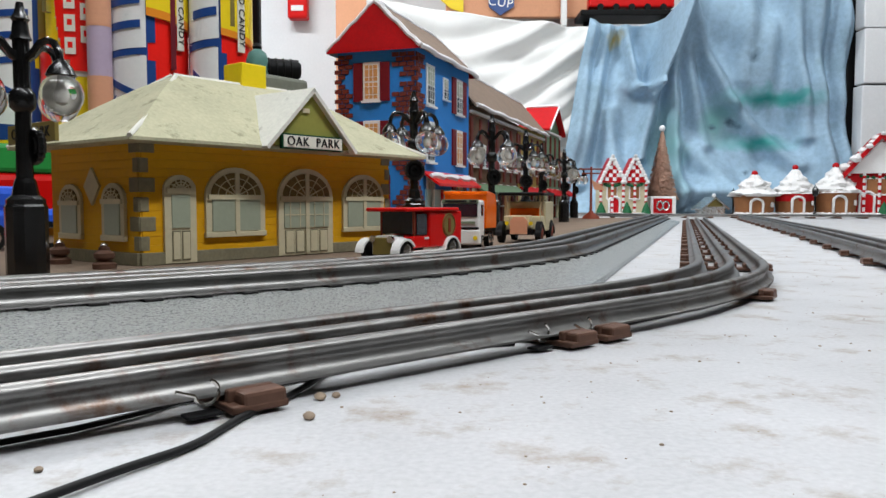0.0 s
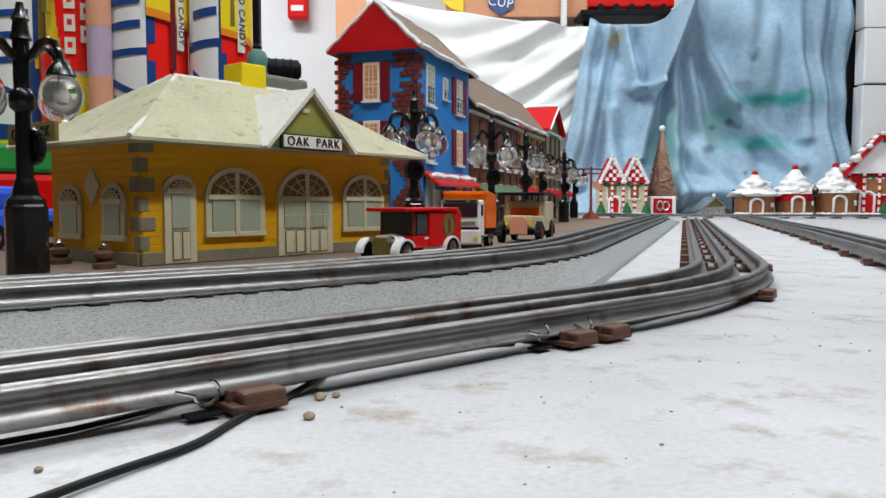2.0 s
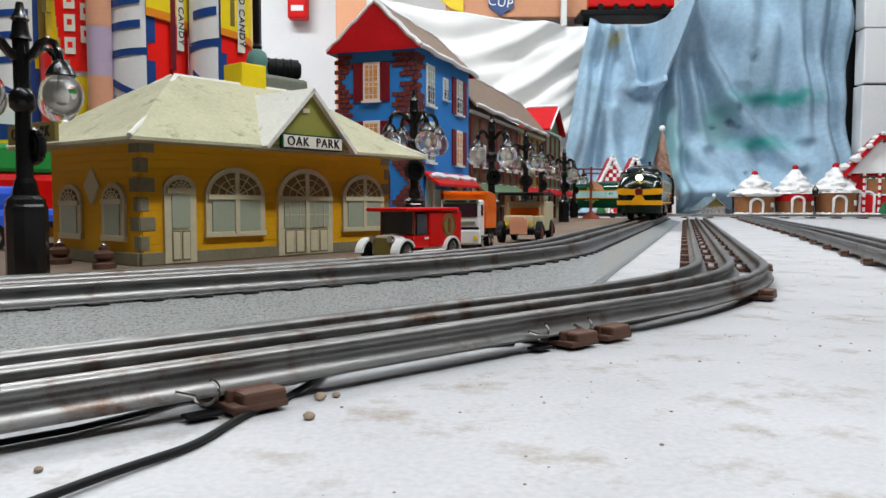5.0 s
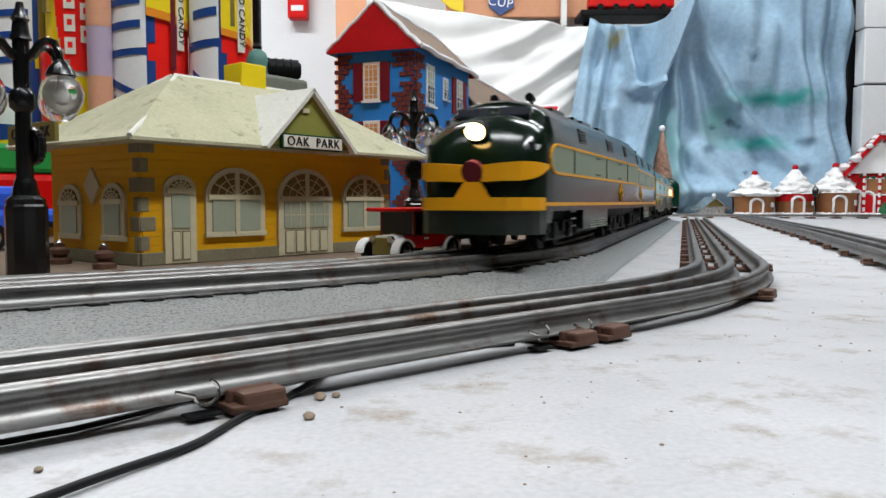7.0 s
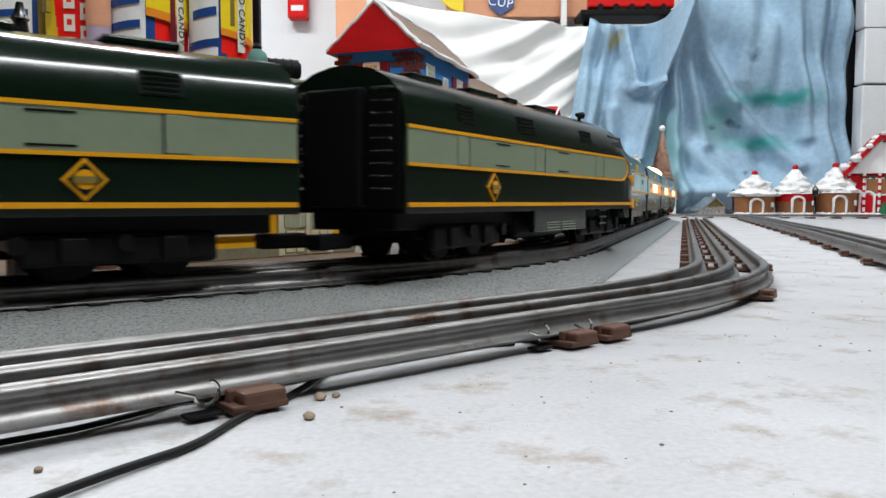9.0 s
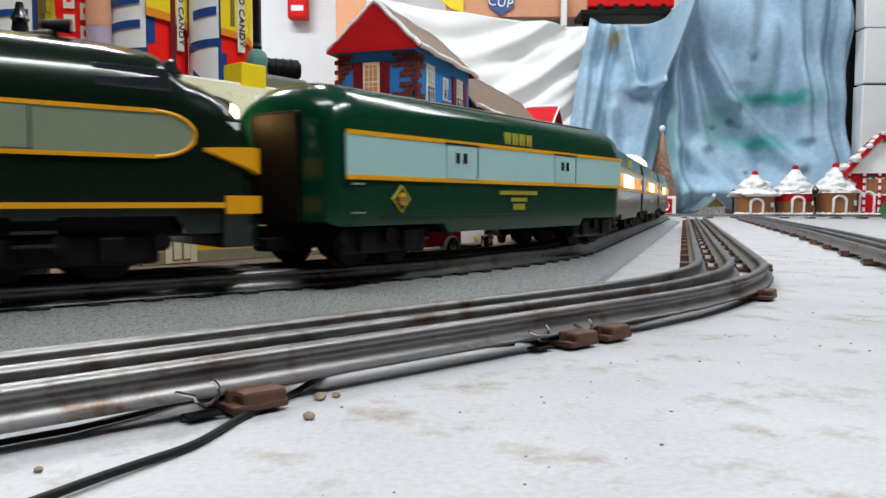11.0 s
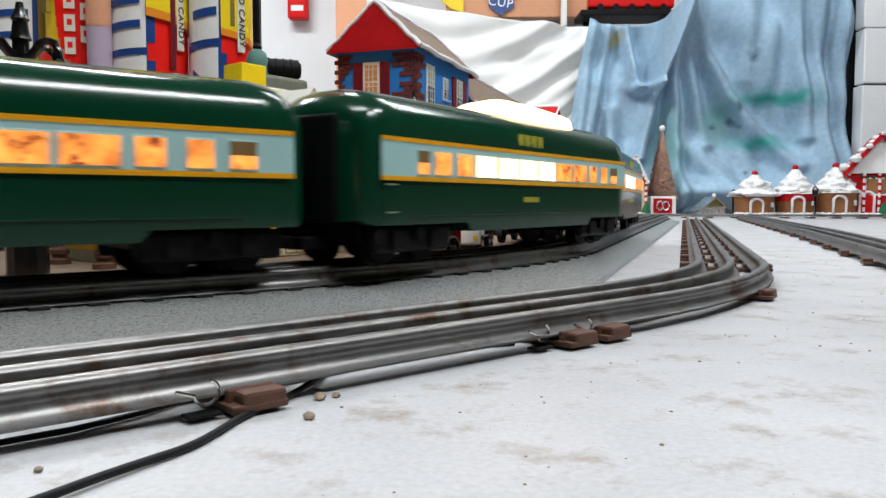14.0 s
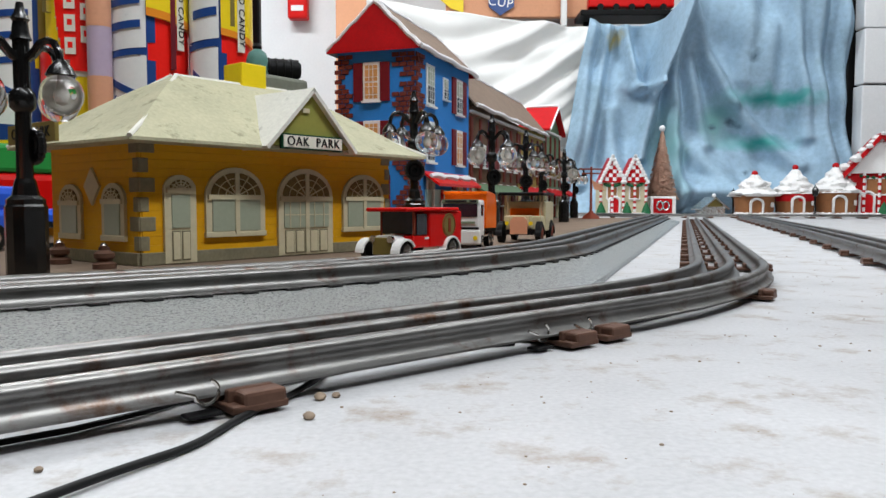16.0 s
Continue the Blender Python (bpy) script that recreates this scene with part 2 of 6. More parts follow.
# ---------------------------------------------------------------- mesh tools
class Shape:
    """Gathers pieces into one mesh."""

    def __init__(self):
        self.v, self.f = [], []

    def add(self, verts, faces):
        k = len(self.v)
        self.v += [tuple(p) for p in verts]
        self.f += [tuple(i + k for i in f) for f in faces]
        return self

    def box(self, c, s, m=None, bev=0.0):
        """A box about c with the sizes s; bev cuts its edges."""
        hx, hy, hz = (a / 2 for a in s)
        if bev <= 0:
            vs = [(x, y, z) for x in (-hx, hx) for y in (-hy, hy) for z in (-hz, hz)]
            fs = [(0, 1, 3, 2), (4, 6, 7, 5), (0, 4, 5, 1), (2, 3, 7, 6), (0, 2, 6, 4), (1, 5, 7, 3)]
        else:
            b = min(bev, hx * 0.95, hy * 0.95, hz * 0.95)
            bm = bmesh.new()
            bmesh.ops.create_cube(bm, size=1, matrix=Matrix.Diagonal((2 * hx, 2 * hy, 2 * hz, 1)))
            bmesh.ops.bevel(bm, geom=bm.edges[:], offset=b, segments=2, affect="EDGES", profile=0.5)
            bm.verts.index_update()
            vs = [tuple(v.co) for v in bm.verts]
            fs = [tuple(v.index for v in f.verts) for f in bm.faces]
            bm.free()
        c = Vector(c)
        vs = [(m @ Vector(p) if m else Vector(p)) + c for p in vs]
        return self.add(vs, fs)

    def cyl(self, p, q, r, r2=None, n=16, caps=True):
        """A cylinder or cone from p to q."""
        p, q, r2 = Vector(p), Vector(q), r if r2 is None else r2
        z = (q - p).normalized()
        x = z.orthogonal().normalized()
        y = z.cross(x)
        ring = [(math.cos(2 * math.pi * i / n), math.sin(2 * math.pi * i / n)) for i in range(n)]
        vs = [p + (x * a + y * b) * r for a, b in ring] + [q + (x * a + y * b) * r2 for a, b in ring]
        fs = [(i, (i + 1) % n, n + (i + 1) % n, n + i) for i in range(n)]
        if caps:
            fs += [tuple(range(n))[::-1], tuple(range(n, 2 * n))]
        return self.add(vs, fs)

    def lathe(self, prof, c=(0, 0, 0), n=20, m=None):
        """Turns a profile of (radius, height) about z at c."""
        vs, fs, c = [], [], Vector(c)
        for r, z in prof:
            for i in range(n):
                a = 2 * math.pi * i / n
                p = Vector((r * math.cos(a), r * math.sin(a), z))
                vs.append((m @ p if m else p) + c)
        for k in range(len(prof) - 1):
            for i in range(n):
                j = (i + 1) % n
                fs.append((k * n + i, k * n + j, k * n + n + j, k * n + n + i))
        fs += [tuple(range(n))[::-1], tuple(range((len(prof) - 1) * n, len(prof) * n))]
        return self.add(vs, fs)

    def sphere(self, c, r, n=16, squash=1.0):
        k = n // 2
        return self.lathe([(max(1e-5, r * math.sin(math.pi * i / k)), -r * squash * math.cos(math.pi * i / k)) for i in range(k + 1)], c, n)

    def loft(self, rings, close=True, caps=True):
        """Skins rings of equally many points."""
        n = len(rings[0])
        vs = [p for r in rings for p in r]
        fs = []
        for k in range(len(rings) - 1):
            for i in range(n if close else n - 1):
                j = (i + 1) % n
                fs.append((k * n + i, k * n + j, k * n + n + j, k * n + n + i))
        if caps and close:
            fs += [tuple(range(n))[::-1], tuple(range((len(rings) - 1) * n, len(rings) * n))]
        return self.add(vs, fs)

    def tube(self, pts, r, n=8):
        """A round bar along points."""
        pts, rings = [Vector(p) for p in pts], []
        for i, p in enumerate(pts):
            d = (pts[min(i + 1, len(pts) - 1)] - pts[max(i - 1, 0)]).normalized()
            x = d.cross(Vector((0, 0, 1)))
            x = x.normalized() if x.length > 1e-4 else Vector((1, 0, 0))
            y = d.cross(x)
            rr = r[i] if isinstance(r, (list, tuple)) else r
            rings.append([p + (x * math.cos(2 * math.pi * k / n) + y * math.sin(2 * math.pi * k / n)) * rr for k in range(n)])
        return self.loft(rings)

    def prism(self, poly, a, b, axis="y"):
        """A polygon of (u, w) drawn from a to b along an axis; u, w are the other two axes in order."""
        def at(u, w, d):
            return (d, u, w) if axis == "x" else (u, d, w) if axis == "y" else (u, w, d)
        n = len(poly)
        vs = [at(u, w, a) for u, w in poly] + [at(u, w, b) for u, w in poly]
        fs = [(i, (i + 1) % n, n + (i + 1) % n, n + i) for i in range(n)] + [tuple(range(n))[::-1], tuple(range(n, 2 * n))]
        return self.add(vs, fs)

    def mesh(self, name, material, smooth=False):
        me = bpy.data.meshes.new(name)
        me.from_pydata(self.v, [], self.f)
        bm = bmesh.new()
        bm.from_mesh(me)
        bmesh.ops.recalc_face_normals(bm, faces=bm.faces[:])
        if smooth:
            for f in bm.faces:
                f.smooth = True
            for e in bm.edges:
                if len(e.link_faces) == 2 and e.calc_face_angle(0) > 0.7:
                    e.smooth = False
        bm.to_mesh(me)
        bm.free()
        me.materials.append(material)
        return me


def part(name, shape, material, parent, label="", smooth=False, m=None):
    """One mesh under a thing or a part."""
    ob = new(name, shape.mesh(name, material, smooth))
    ob.parent = parent
    if m is not None:
        ob.matrix_basis = m
    return tagged(ob, label) if label else ob


def thing(name, label, category, group="", m=None):
    ob = new(name)
    ob.empty_display_size = 0.01
    if m is not None:
        ob.matrix_world = m
    return tagged(ob, label, category, group)


def solid(name, shape, material, label="", category="", group="", kind="", smooth=False, m=None):
    """A thing or a piece of the setting that is one mesh."""
    ob = new(name, shape.mesh(name, material, smooth))
    if m is not None:
        ob.matrix_world = m
    return tagged(ob, label, category, group, kind)


def words(name, body, size, material, parent, m, label="", depth=0.0003):
    """Lettering as a mesh, in the built-in font, centred."""
    cu = bpy.data.curves.new(name, "FONT")
    cu.body, cu.size, cu.align_x, cu.align_y, cu.extrude = body, size, "CENTER", "CENTER", depth
    cu.space_character = 1.1
    tmp = new(name, cu)
    bpy.context.view_layer.update()
    me = bpy.data.meshes.new_from_object(tmp.evaluated_get(bpy.context.evaluated_depsgraph_get()))
    bpy.data.objects.remove(tmp)
    me.materials.clear()
    me.materials.append(material)
    ob = new(name, me)
    ob.parent = parent
    ob.matrix_basis = m
    return tagged(ob, label) if label else ob


# ---------------------------------------------------------------- tracks in plan
def fillet(PA, hA, PB, hB, R, before, after, n=28):
    """A straight through PA at hA degrees, an arc, and a straight through PB at hB."""
    a, b = radians(hA), radians(hB)
    dA, dB = np.array([math.cos(a), math.sin(a)]), np.array([math.cos(b), math.sin(b)])
    k = np.linalg.solve(np.array([dA, -dB]).T, np.array(PB) - np.array(PA))
    X = np.array(PA) + k[0] * dA
    t = R * abs(math.tan((b - a) / 2))
    s = 1 if b > a else -1
    S = X - dA * t
    C = S + s * R * np.array([-dA[1], dA[0]])
    pts = [S - dA * before]
    for i in range(n + 1):
        th = a + (b - a) * i / n
        pts.append(C + s * R * np.array([math.sin(th), -math.cos(th)]))
    pts.append(X + dB * (t + after))
    return [tuple(p) for p in pts]


def dense(pts, step=0.004):
    out = [np.array(pts[0])]
    for p, q in zip(pts[:-1], pts[1:]):
        p, q = np.array(p), np.array(q)
        n = max(1, int(np.linalg.norm(q - p) / step))
        out += [p + (q - p) * k / n for k in range(1, n + 1)]
    return np.array(out)


def offset(pts, o):
    """The line o metres to the right of a line."""
    p = np.array(pts)
    d = np.gradient(p, axis=0)
    d /= np.linalg.norm(d, axis=1)[:, None]
    return p + o * np.stack([d[:, 1], -d[:, 0]], 1)


GAUGE = 0.0159
FAR_HEAD, NEAR_HEAD, BED_TOP = 0.016, 0.011, 0.008
HEAD_A, HEAD_B = 38.5, 71.2
far_front = fillet((-0.14, 0.249), HEAD_A, (0.133, 0.667), HEAD_B, 0.48, 2.8, 0.70)
tail = np.array(far_front[-1])
bend = fillet(tuple(tail), HEAD_B, (0.0, 1.86), 180.0, 0.25, 0.0, 2.75)
FAR_LINE = dense([*far_front[:-1], *bend[1:]])
FAR_S = np.r_[0, np.cumsum(np.linalg.norm(np.diff(FAR_LINE, axis=0), axis=1))]
NEAR_LINE = dense(fillet((0.0424, 0.25), 41.7, (0.3367, 1.0), 72.7, 0.343, 2.6, 1.25))


def far_at(s):
    return np.array([np.interp(s, FAR_S, FAR_LINE[:, 0]), np.interp(s, FAR_S, FAR_LINE[:, 1])])


# ---------------------------------------------------------------- room and table
def room():
    x0, x1, y0, y1, z0, z1, w = -3.2, 2.6, -2.6, 3.0, -0.75, CEIL, 0.1
    solid("floor", Shape().box(((x0 + x1) / 2, (y0 + y1) / 2, z0 - w / 2), (x1 - x0, y1 - y0, w)), M["floor"], kind="structure", label="grey concrete workshop floor")
    solid("ceiling", Shape().box(((x0 + x1) / 2, (y0 + y1) / 2, z1 + w / 2), (x1 - x0, y1 - y0, w)), M["ceil"], kind="structure", label="unseen ceiling, darkened to cut bounced light")
    zc, h = (z0 + z1) / 2, z1 - z0
    solid("wall_north", Shape().box(((x0 + x1) / 2, y1 + w / 2, zc), (x1 - x0 + 2 * w, w, h)), M["wallwhite"], kind="structure", label="white painted workshop wall")
    solid("wall_south", Shape().box(((x0 + x1) / 2, y0 - w / 2, zc), (x1 - x0 + 2 * w, w, h)), M["wallside"], kind="structure", label="unseen brown wall, darkened to keep reflections dark")
    solid("wall_west", Shape().box((x0 - w / 2, (y0 + y1) / 2, zc), (w, y1 - y0, h)), M["wallside"], kind="structure", label="unseen brown wall, darkened to keep reflections dark")
    solid("wall_east", Shape().box((x1 + w / 2, (y0 + y1) / 2, zc), (w, y1 - y0, h)), M["wallside"], kind="structure", label="unseen brown wall, darkened to keep reflections dark")
    for lx, ly, lp, lt in LAMPS:
        # unseen fixture for each lamp, the added ones too
        e = thing("ceiling_light", "long white fluorescent ceiling light, unseen, switched on", "ceiling light", "ceiling lights", pose(lx, ly, CEIL, 0, 0, lt))
        part("housing", Shape().box((0, 0, -0.03), (1.3, 0.2, 0.06), bev=0.008), M["white"], e)
        for s in (-1, 1):
            part("tube", Shape().cyl((-0.6, s * 0.05, -0.075), (0.6, s * 0.05, -0.075), 0.013, n=12), M["tube"], e, smooth=True)
    t = thing("layout_table", "large white-topped train layout table", "table")
    part("tabletop", Shape().box((-0.4, 0.29, -0.02), (4.4, 4.62, 0.04), bev=0.003), M["table"], t)
    for x in (-2.4, 1.6):
        for y in (-1.8, 2.4):
            part("leg", Shape().box((x, y, -0.395), (0.07, 0.07, 0.71), bev=0.004), M["tubebrown"], t)


room()


def roadbed():
    """Grey foam under the far line: level beneath the ties, sloping to its cut edge."""
    line = FAR_LINE[::4]
    line = line[(line[:, 1] > -1.3) & (line[:, 1] < 1.55)]
    b = radians(HEAD_B)
    nrm = np.array([math.sin(b), -math.cos(b)])
    edge0 = np.array([0.248, 1.0]) + 0.037 * nrm
    near = NEAR_LINE[::3]
    d = np.gradient(line, axis=0)
    d /= np.linalg.norm(d, axis=1)[:, None]
    rows = []
    for p, t in zip(line, d):
        r = np.array([t[1], -t[0]])
        o = 0.026
        while o < 0.3:
            q = p + r * o
            if (q - edge0) @ nrm > 0 or np.min(np.linalg.norm(near - q, axis=1)) < 0.0235:
                break
            o += 0.001
        z1 = max(0.0025, BED_TOP - (o - 0.022) * 0.35)
        rows.append([(*(p - r * 0.024), 0.0005), (*(p - r * 0.024), BED_TOP), (*(p + r * 0.022), BED_TOP)]
                    + [(*(p + r * (0.022 + (o - 0.022) * k / 6)), BED_TOP + (z1 - BED_TOP) * k / 6 + 0.0004 * noise.noise((p[0] * 90, p[1] * 90, k))) for k in range(1, 7)]
                    + [(*(p + r * (o + 0.0015)), 0.0005)])
    solid("roadbed", Shape().loft(rows, close=False), M["bed"], "grey textured foam roadbed under the tracks", kind="structure", smooth=True)
    # street and platform ground behind the far line
    rows = []
    for p, t in zip(line, d):
        l = np.array([-t[1], t[0]])
        rows.append([(*(p + l * 0.0255), 0.0005), (*(p + l * 0.0255), BED_TOP + 0.001), (*(p + l * 0.5), BED_TOP + 0.001), (*(p + l * 0.5), 0.0005)])
    solid("street_ground", Shape().loft(rows, close=False), M["platform"], "dusty brown street and platform board", kind="structure")


roadbed()


def rail_shape(line, z):
    """A hollow-headed tin rail: round head, thin web, wide foot."""
    half = [(0.0, 0.0), (0.0011, -0.0002), (0.0019, -0.0008), (0.0022, -0.0016), (0.0019, -0.0025), (0.0013, -0.0031), (0.0012, -0.0040), (0.0017, -0.0052), (0.0027, -0.0061),
            (0.0043, -0.0067), (0.0045, -0.0072)]
    prof = [(-u, w) for u, w in half[:0:-1]] + half
    d = np.gradient(line, axis=0)
    d /= np.linalg.norm(d, axis=1)[:, None]
    rings = [[(p[0] + u * t[1], p[1] - u * t[0], z + w) for u, w in prof] for p, t in zip(line, d)]
    return Shape().loft(rings)


def track(label, line, head, ties, tie_mesh, tie_material, tie_z):
    e = thing("railway_track", label, "toy track", "tracks")
    for o in (-GAUGE, 0, GAUGE):
        part("rail", rail_shape(offset(line, o)[::2], head), M["rail"], e, smooth=True)
    me = tie_mesh.mesh("tie", tie_material)
    S = np.r_[0, np.cumsum(np.linalg.norm(np.diff(line, axis=0), axis=1))]
    for s in ties:
        p = np.array([np.interp(s, S, line[:, 0]), np.interp(s, S, line[:, 1])])
        q = np.array([np.interp(s + 0.004, S, line[:, 0]), np.interp(s + 0.004, S, line[:, 1])])
        ob = new("tie", me)
        ob.parent = e
        ob.matrix_basis = pose(p[0], p[1], tie_z, 0, 0, math.degrees(math.atan2(q[1] - p[1], q[0] - p[0])))
    return e


def tin_tie():
    s = Shape().box((0, 0, 0.0012), (0.012, 0.052, 0.0016), bev=0.0004)
    for y in (-GAUGE, 0, GAUGE):
        s.box((0, y + 0.0052, 0.0028), (0.010, 0.0020, 0.0034), bev=0.0005)
        s.box((0, y - 0.0052, 0.0028), (0.010, 0.0020, 0.0034), bev=0.0005)
    s.box((0.001, 0.0235, 0.0025), (0.0095, 0.0048, 0.0036), bev=0.0008)
    s.box((0.001, -0.0235, 0.0025), (0.0095, 0.0048, 0.0036), bev=0.0008)
    return s


def nearest_s(line, x, y):
    S = np.r_[0, np.cumsum(np.linalg.norm(np.diff(line, axis=0), axis=1))]
    return float(S[np.argmin(np.linalg.norm(line - np.array((x, y)), axis=1))])


near_ties = [nearest_s(NEAR_LINE, *p) for p in ((-0.052, 0.166), (0.020, 0.234), (0.033, 0.243), (0.111, 0.334), (0.169, 0.456))]
first, last = near_ties[0], near_ties[-1]
near_ties += [first - 0.085 * k for k in range(1, 14)] + [last + 0.068 * k for k in range(1, 22)]
track("dull tubular three-rail toy track with brown tin ties", NEAR_LINE, NEAR_HEAD, near_ties, tin_tie(), M["tie"], 0.0005)
fs0, fs1 = nearest_s(FAR_LINE, -0.45, -0.1), nearest_s(FAR_LINE, 0.43, 1.80)
track("dull tubular three-rail toy track on grey roadbed with black ties", FAR_LINE, FAR_HEAD,
      [fs0 + 0.0172 * k for k in range(int((fs1 - fs0) / 0.0172))], Shape().box((0, 0, 0.0002), (0.0062, 0.046, 0.0012), bev=0.0003), M["blacktie"], BED_TOP)
RIGHT_LINE = dense([(0.10, -0.30), (0.2655, 0.40), (0.42, 0.86), (0.63, 1.55), (0.70, 1.78)])
track("dull tubular three-rail toy track with brown tin ties", RIGHT_LINE, NEAR_HEAD, [0.05 + 0.085 * k for k in range(25)], tin_tie(), M["tie"], 0.0005)
BACK_LINE = dense([(0.30, 2.02), (1.75, 1.78)], 0.02)
track("dull tubular three-rail toy track across the table's end", BACK_LINE, NEAR_HEAD, [0.02 + 0.06 * k for k in range(24)], tin_tie(), M["tie"], 0.0005)


def track_details():
    """Steel spring clips at the tie ends, the joints and the feed wire."""
    e = thing("track_clip", "small bright steel spring clip on a tie end", "track clip", "track clips")
    ring = [(0.0024 * math.cos(a), 0, 0.0024 * math.sin(a)) for a in np.linspace(-3.0, 1.2, 14)]
    part("loop", Shape().tube([(-0.006, 0, 0.001)] + ring, 0.0004, 6), M["steel"], e, smooth=True)
    # black plate added for the shade in the gap beneath the clip
    part("foot", Shape().box((-0.001, 0, -0.0040), (0.007, 0.004, 0.0008), bev=0.0004), M["black"], e)
    ang = 41.7
    e.matrix_world = pose(-0.0445, 0.1435, 0.0052, 0, 0, ang)
    for x, y, a in ((0.0275, 0.2105, 43), (0.0415, 0.2215, 46)):
        copy_thing(e, pose(x, y, 0.0052, 0, 0, a))
    w = [(-0.105, 0.00), (-0.0640, 0.082), (-0.0522, 0.1052), (-0.0474, 0.1146), (-0.0413, 0.1261), (-0.0376, 0.1427), (-0.0327, 0.155), (-0.0296, 0.1668), (-0.0254, 0.1855), (-0.0206, 0.1933), (-0.0094, 0.2000), (0.0060, 0.2120), (0.022, 0.2185)]
    pts = []
    for i in range(len(w) - 1):
        for k in range(6):
            f = k / 6
            p0, p1, p2, p3 = (np.array(w[min(max(j, 0), len(w) - 1)]) for j in (i - 1, i, i + 1, i + 2))
            q = 0.5 * (2 * p1 + (p2 - p0) * f + (2 * p0 - 5 * p1 + 4 * p2 - p3) * f * f + (3 * p1 - p0 - 3 * p2 + p3) * f ** 3)
            pts.append((q[0], q[1], 0.0010 + 0.0002 * math.sin(i + f)))
    solid("feed_wire", Shape().tube(pts, 0.00072, 10), M["wire"], "thin black feed wire lying along the track", "wire", smooth=True)
    # dark strand laid where the near track's thin shadow line falls
    low = [(-0.17, 0.043), (-0.0775, 0.1233), (-0.0742, 0.127), (-0.0655, 0.1346), (-0.0577, 0.1454), (-0.0534, 0.153), (-0.0351, 0.1700), (-0.0153, 0.192), (0.0153, 0.218), (0.060, 0.252), (0.105, 0.300)]
    solid("shadow_line", Shape().tube([(x, y, 0.0008) for x, y in low], 0.0006, 8), M["wire"], "thin dark strand standing in for the near track's shadow line", "wire", smooth=True)
    random.seed(14)
    sp = Shape()
    for k in range(620):
        y = random.uniform(0.085, 0.62)
        x = random.uniform(-0.05, 0.30) * (0.35 + y)
        if np.min(np.linalg.norm(NEAR_LINE - np.array((x, y)), axis=1)) < 0.03:
            continue
        r = random.choice((0.00012, 0.00018, 0.00025, 0.0004)) * random.uniform(0.8, 1.3)
        sp.lathe([(r, 0), (r * 0.8, r * 0.5), (r * 0.2, r * 0.7)], (x, y, 0.0), 5)
    solid("dust_specks", sp, M["dust"], "scattered brown dust specks on the tabletop", "dust", kind="stuff")
    random.seed(4)
    peb = [(-0.0253, 0.1437, 0.0011), (-0.0255, 0.1580, 0.0012), (-0.0225, 0.1600, 0.0009), (-0.0615, 0.1150, 0.0007), (0.012, 0.262, 0.0010)]
    for x, y, r in peb:
        sh = Shape().sphere((0, 0, 0), r, 10, 0.7)
        sh.v = [tuple(c * (1 + 0.35 * noise.noise((v[0] * 900 + x * 99, v[1] * 900, v[2] * 900))) for c in v) for v in sh.v]
        solid("pebble", sh, M["dust"], "small brown crumb of ballast on the tabletop", "pebble", "crumbs", smooth=True, m=pose(x, y, r * 0.6))


track_details()


# ---------------------------------------------------------------- station
def arch(w, h, n=14):
    """A round-headed outline w wide and h high, from the base's middle."""
    r = w / 2
    k = h - r * 0.8
    return [(-r, 0), (r, 0)] + [(r * math.cos(math.pi * i / n), k + 0.8 * r * math.sin(math.pi * i / n)) for i in range(n + 1)]


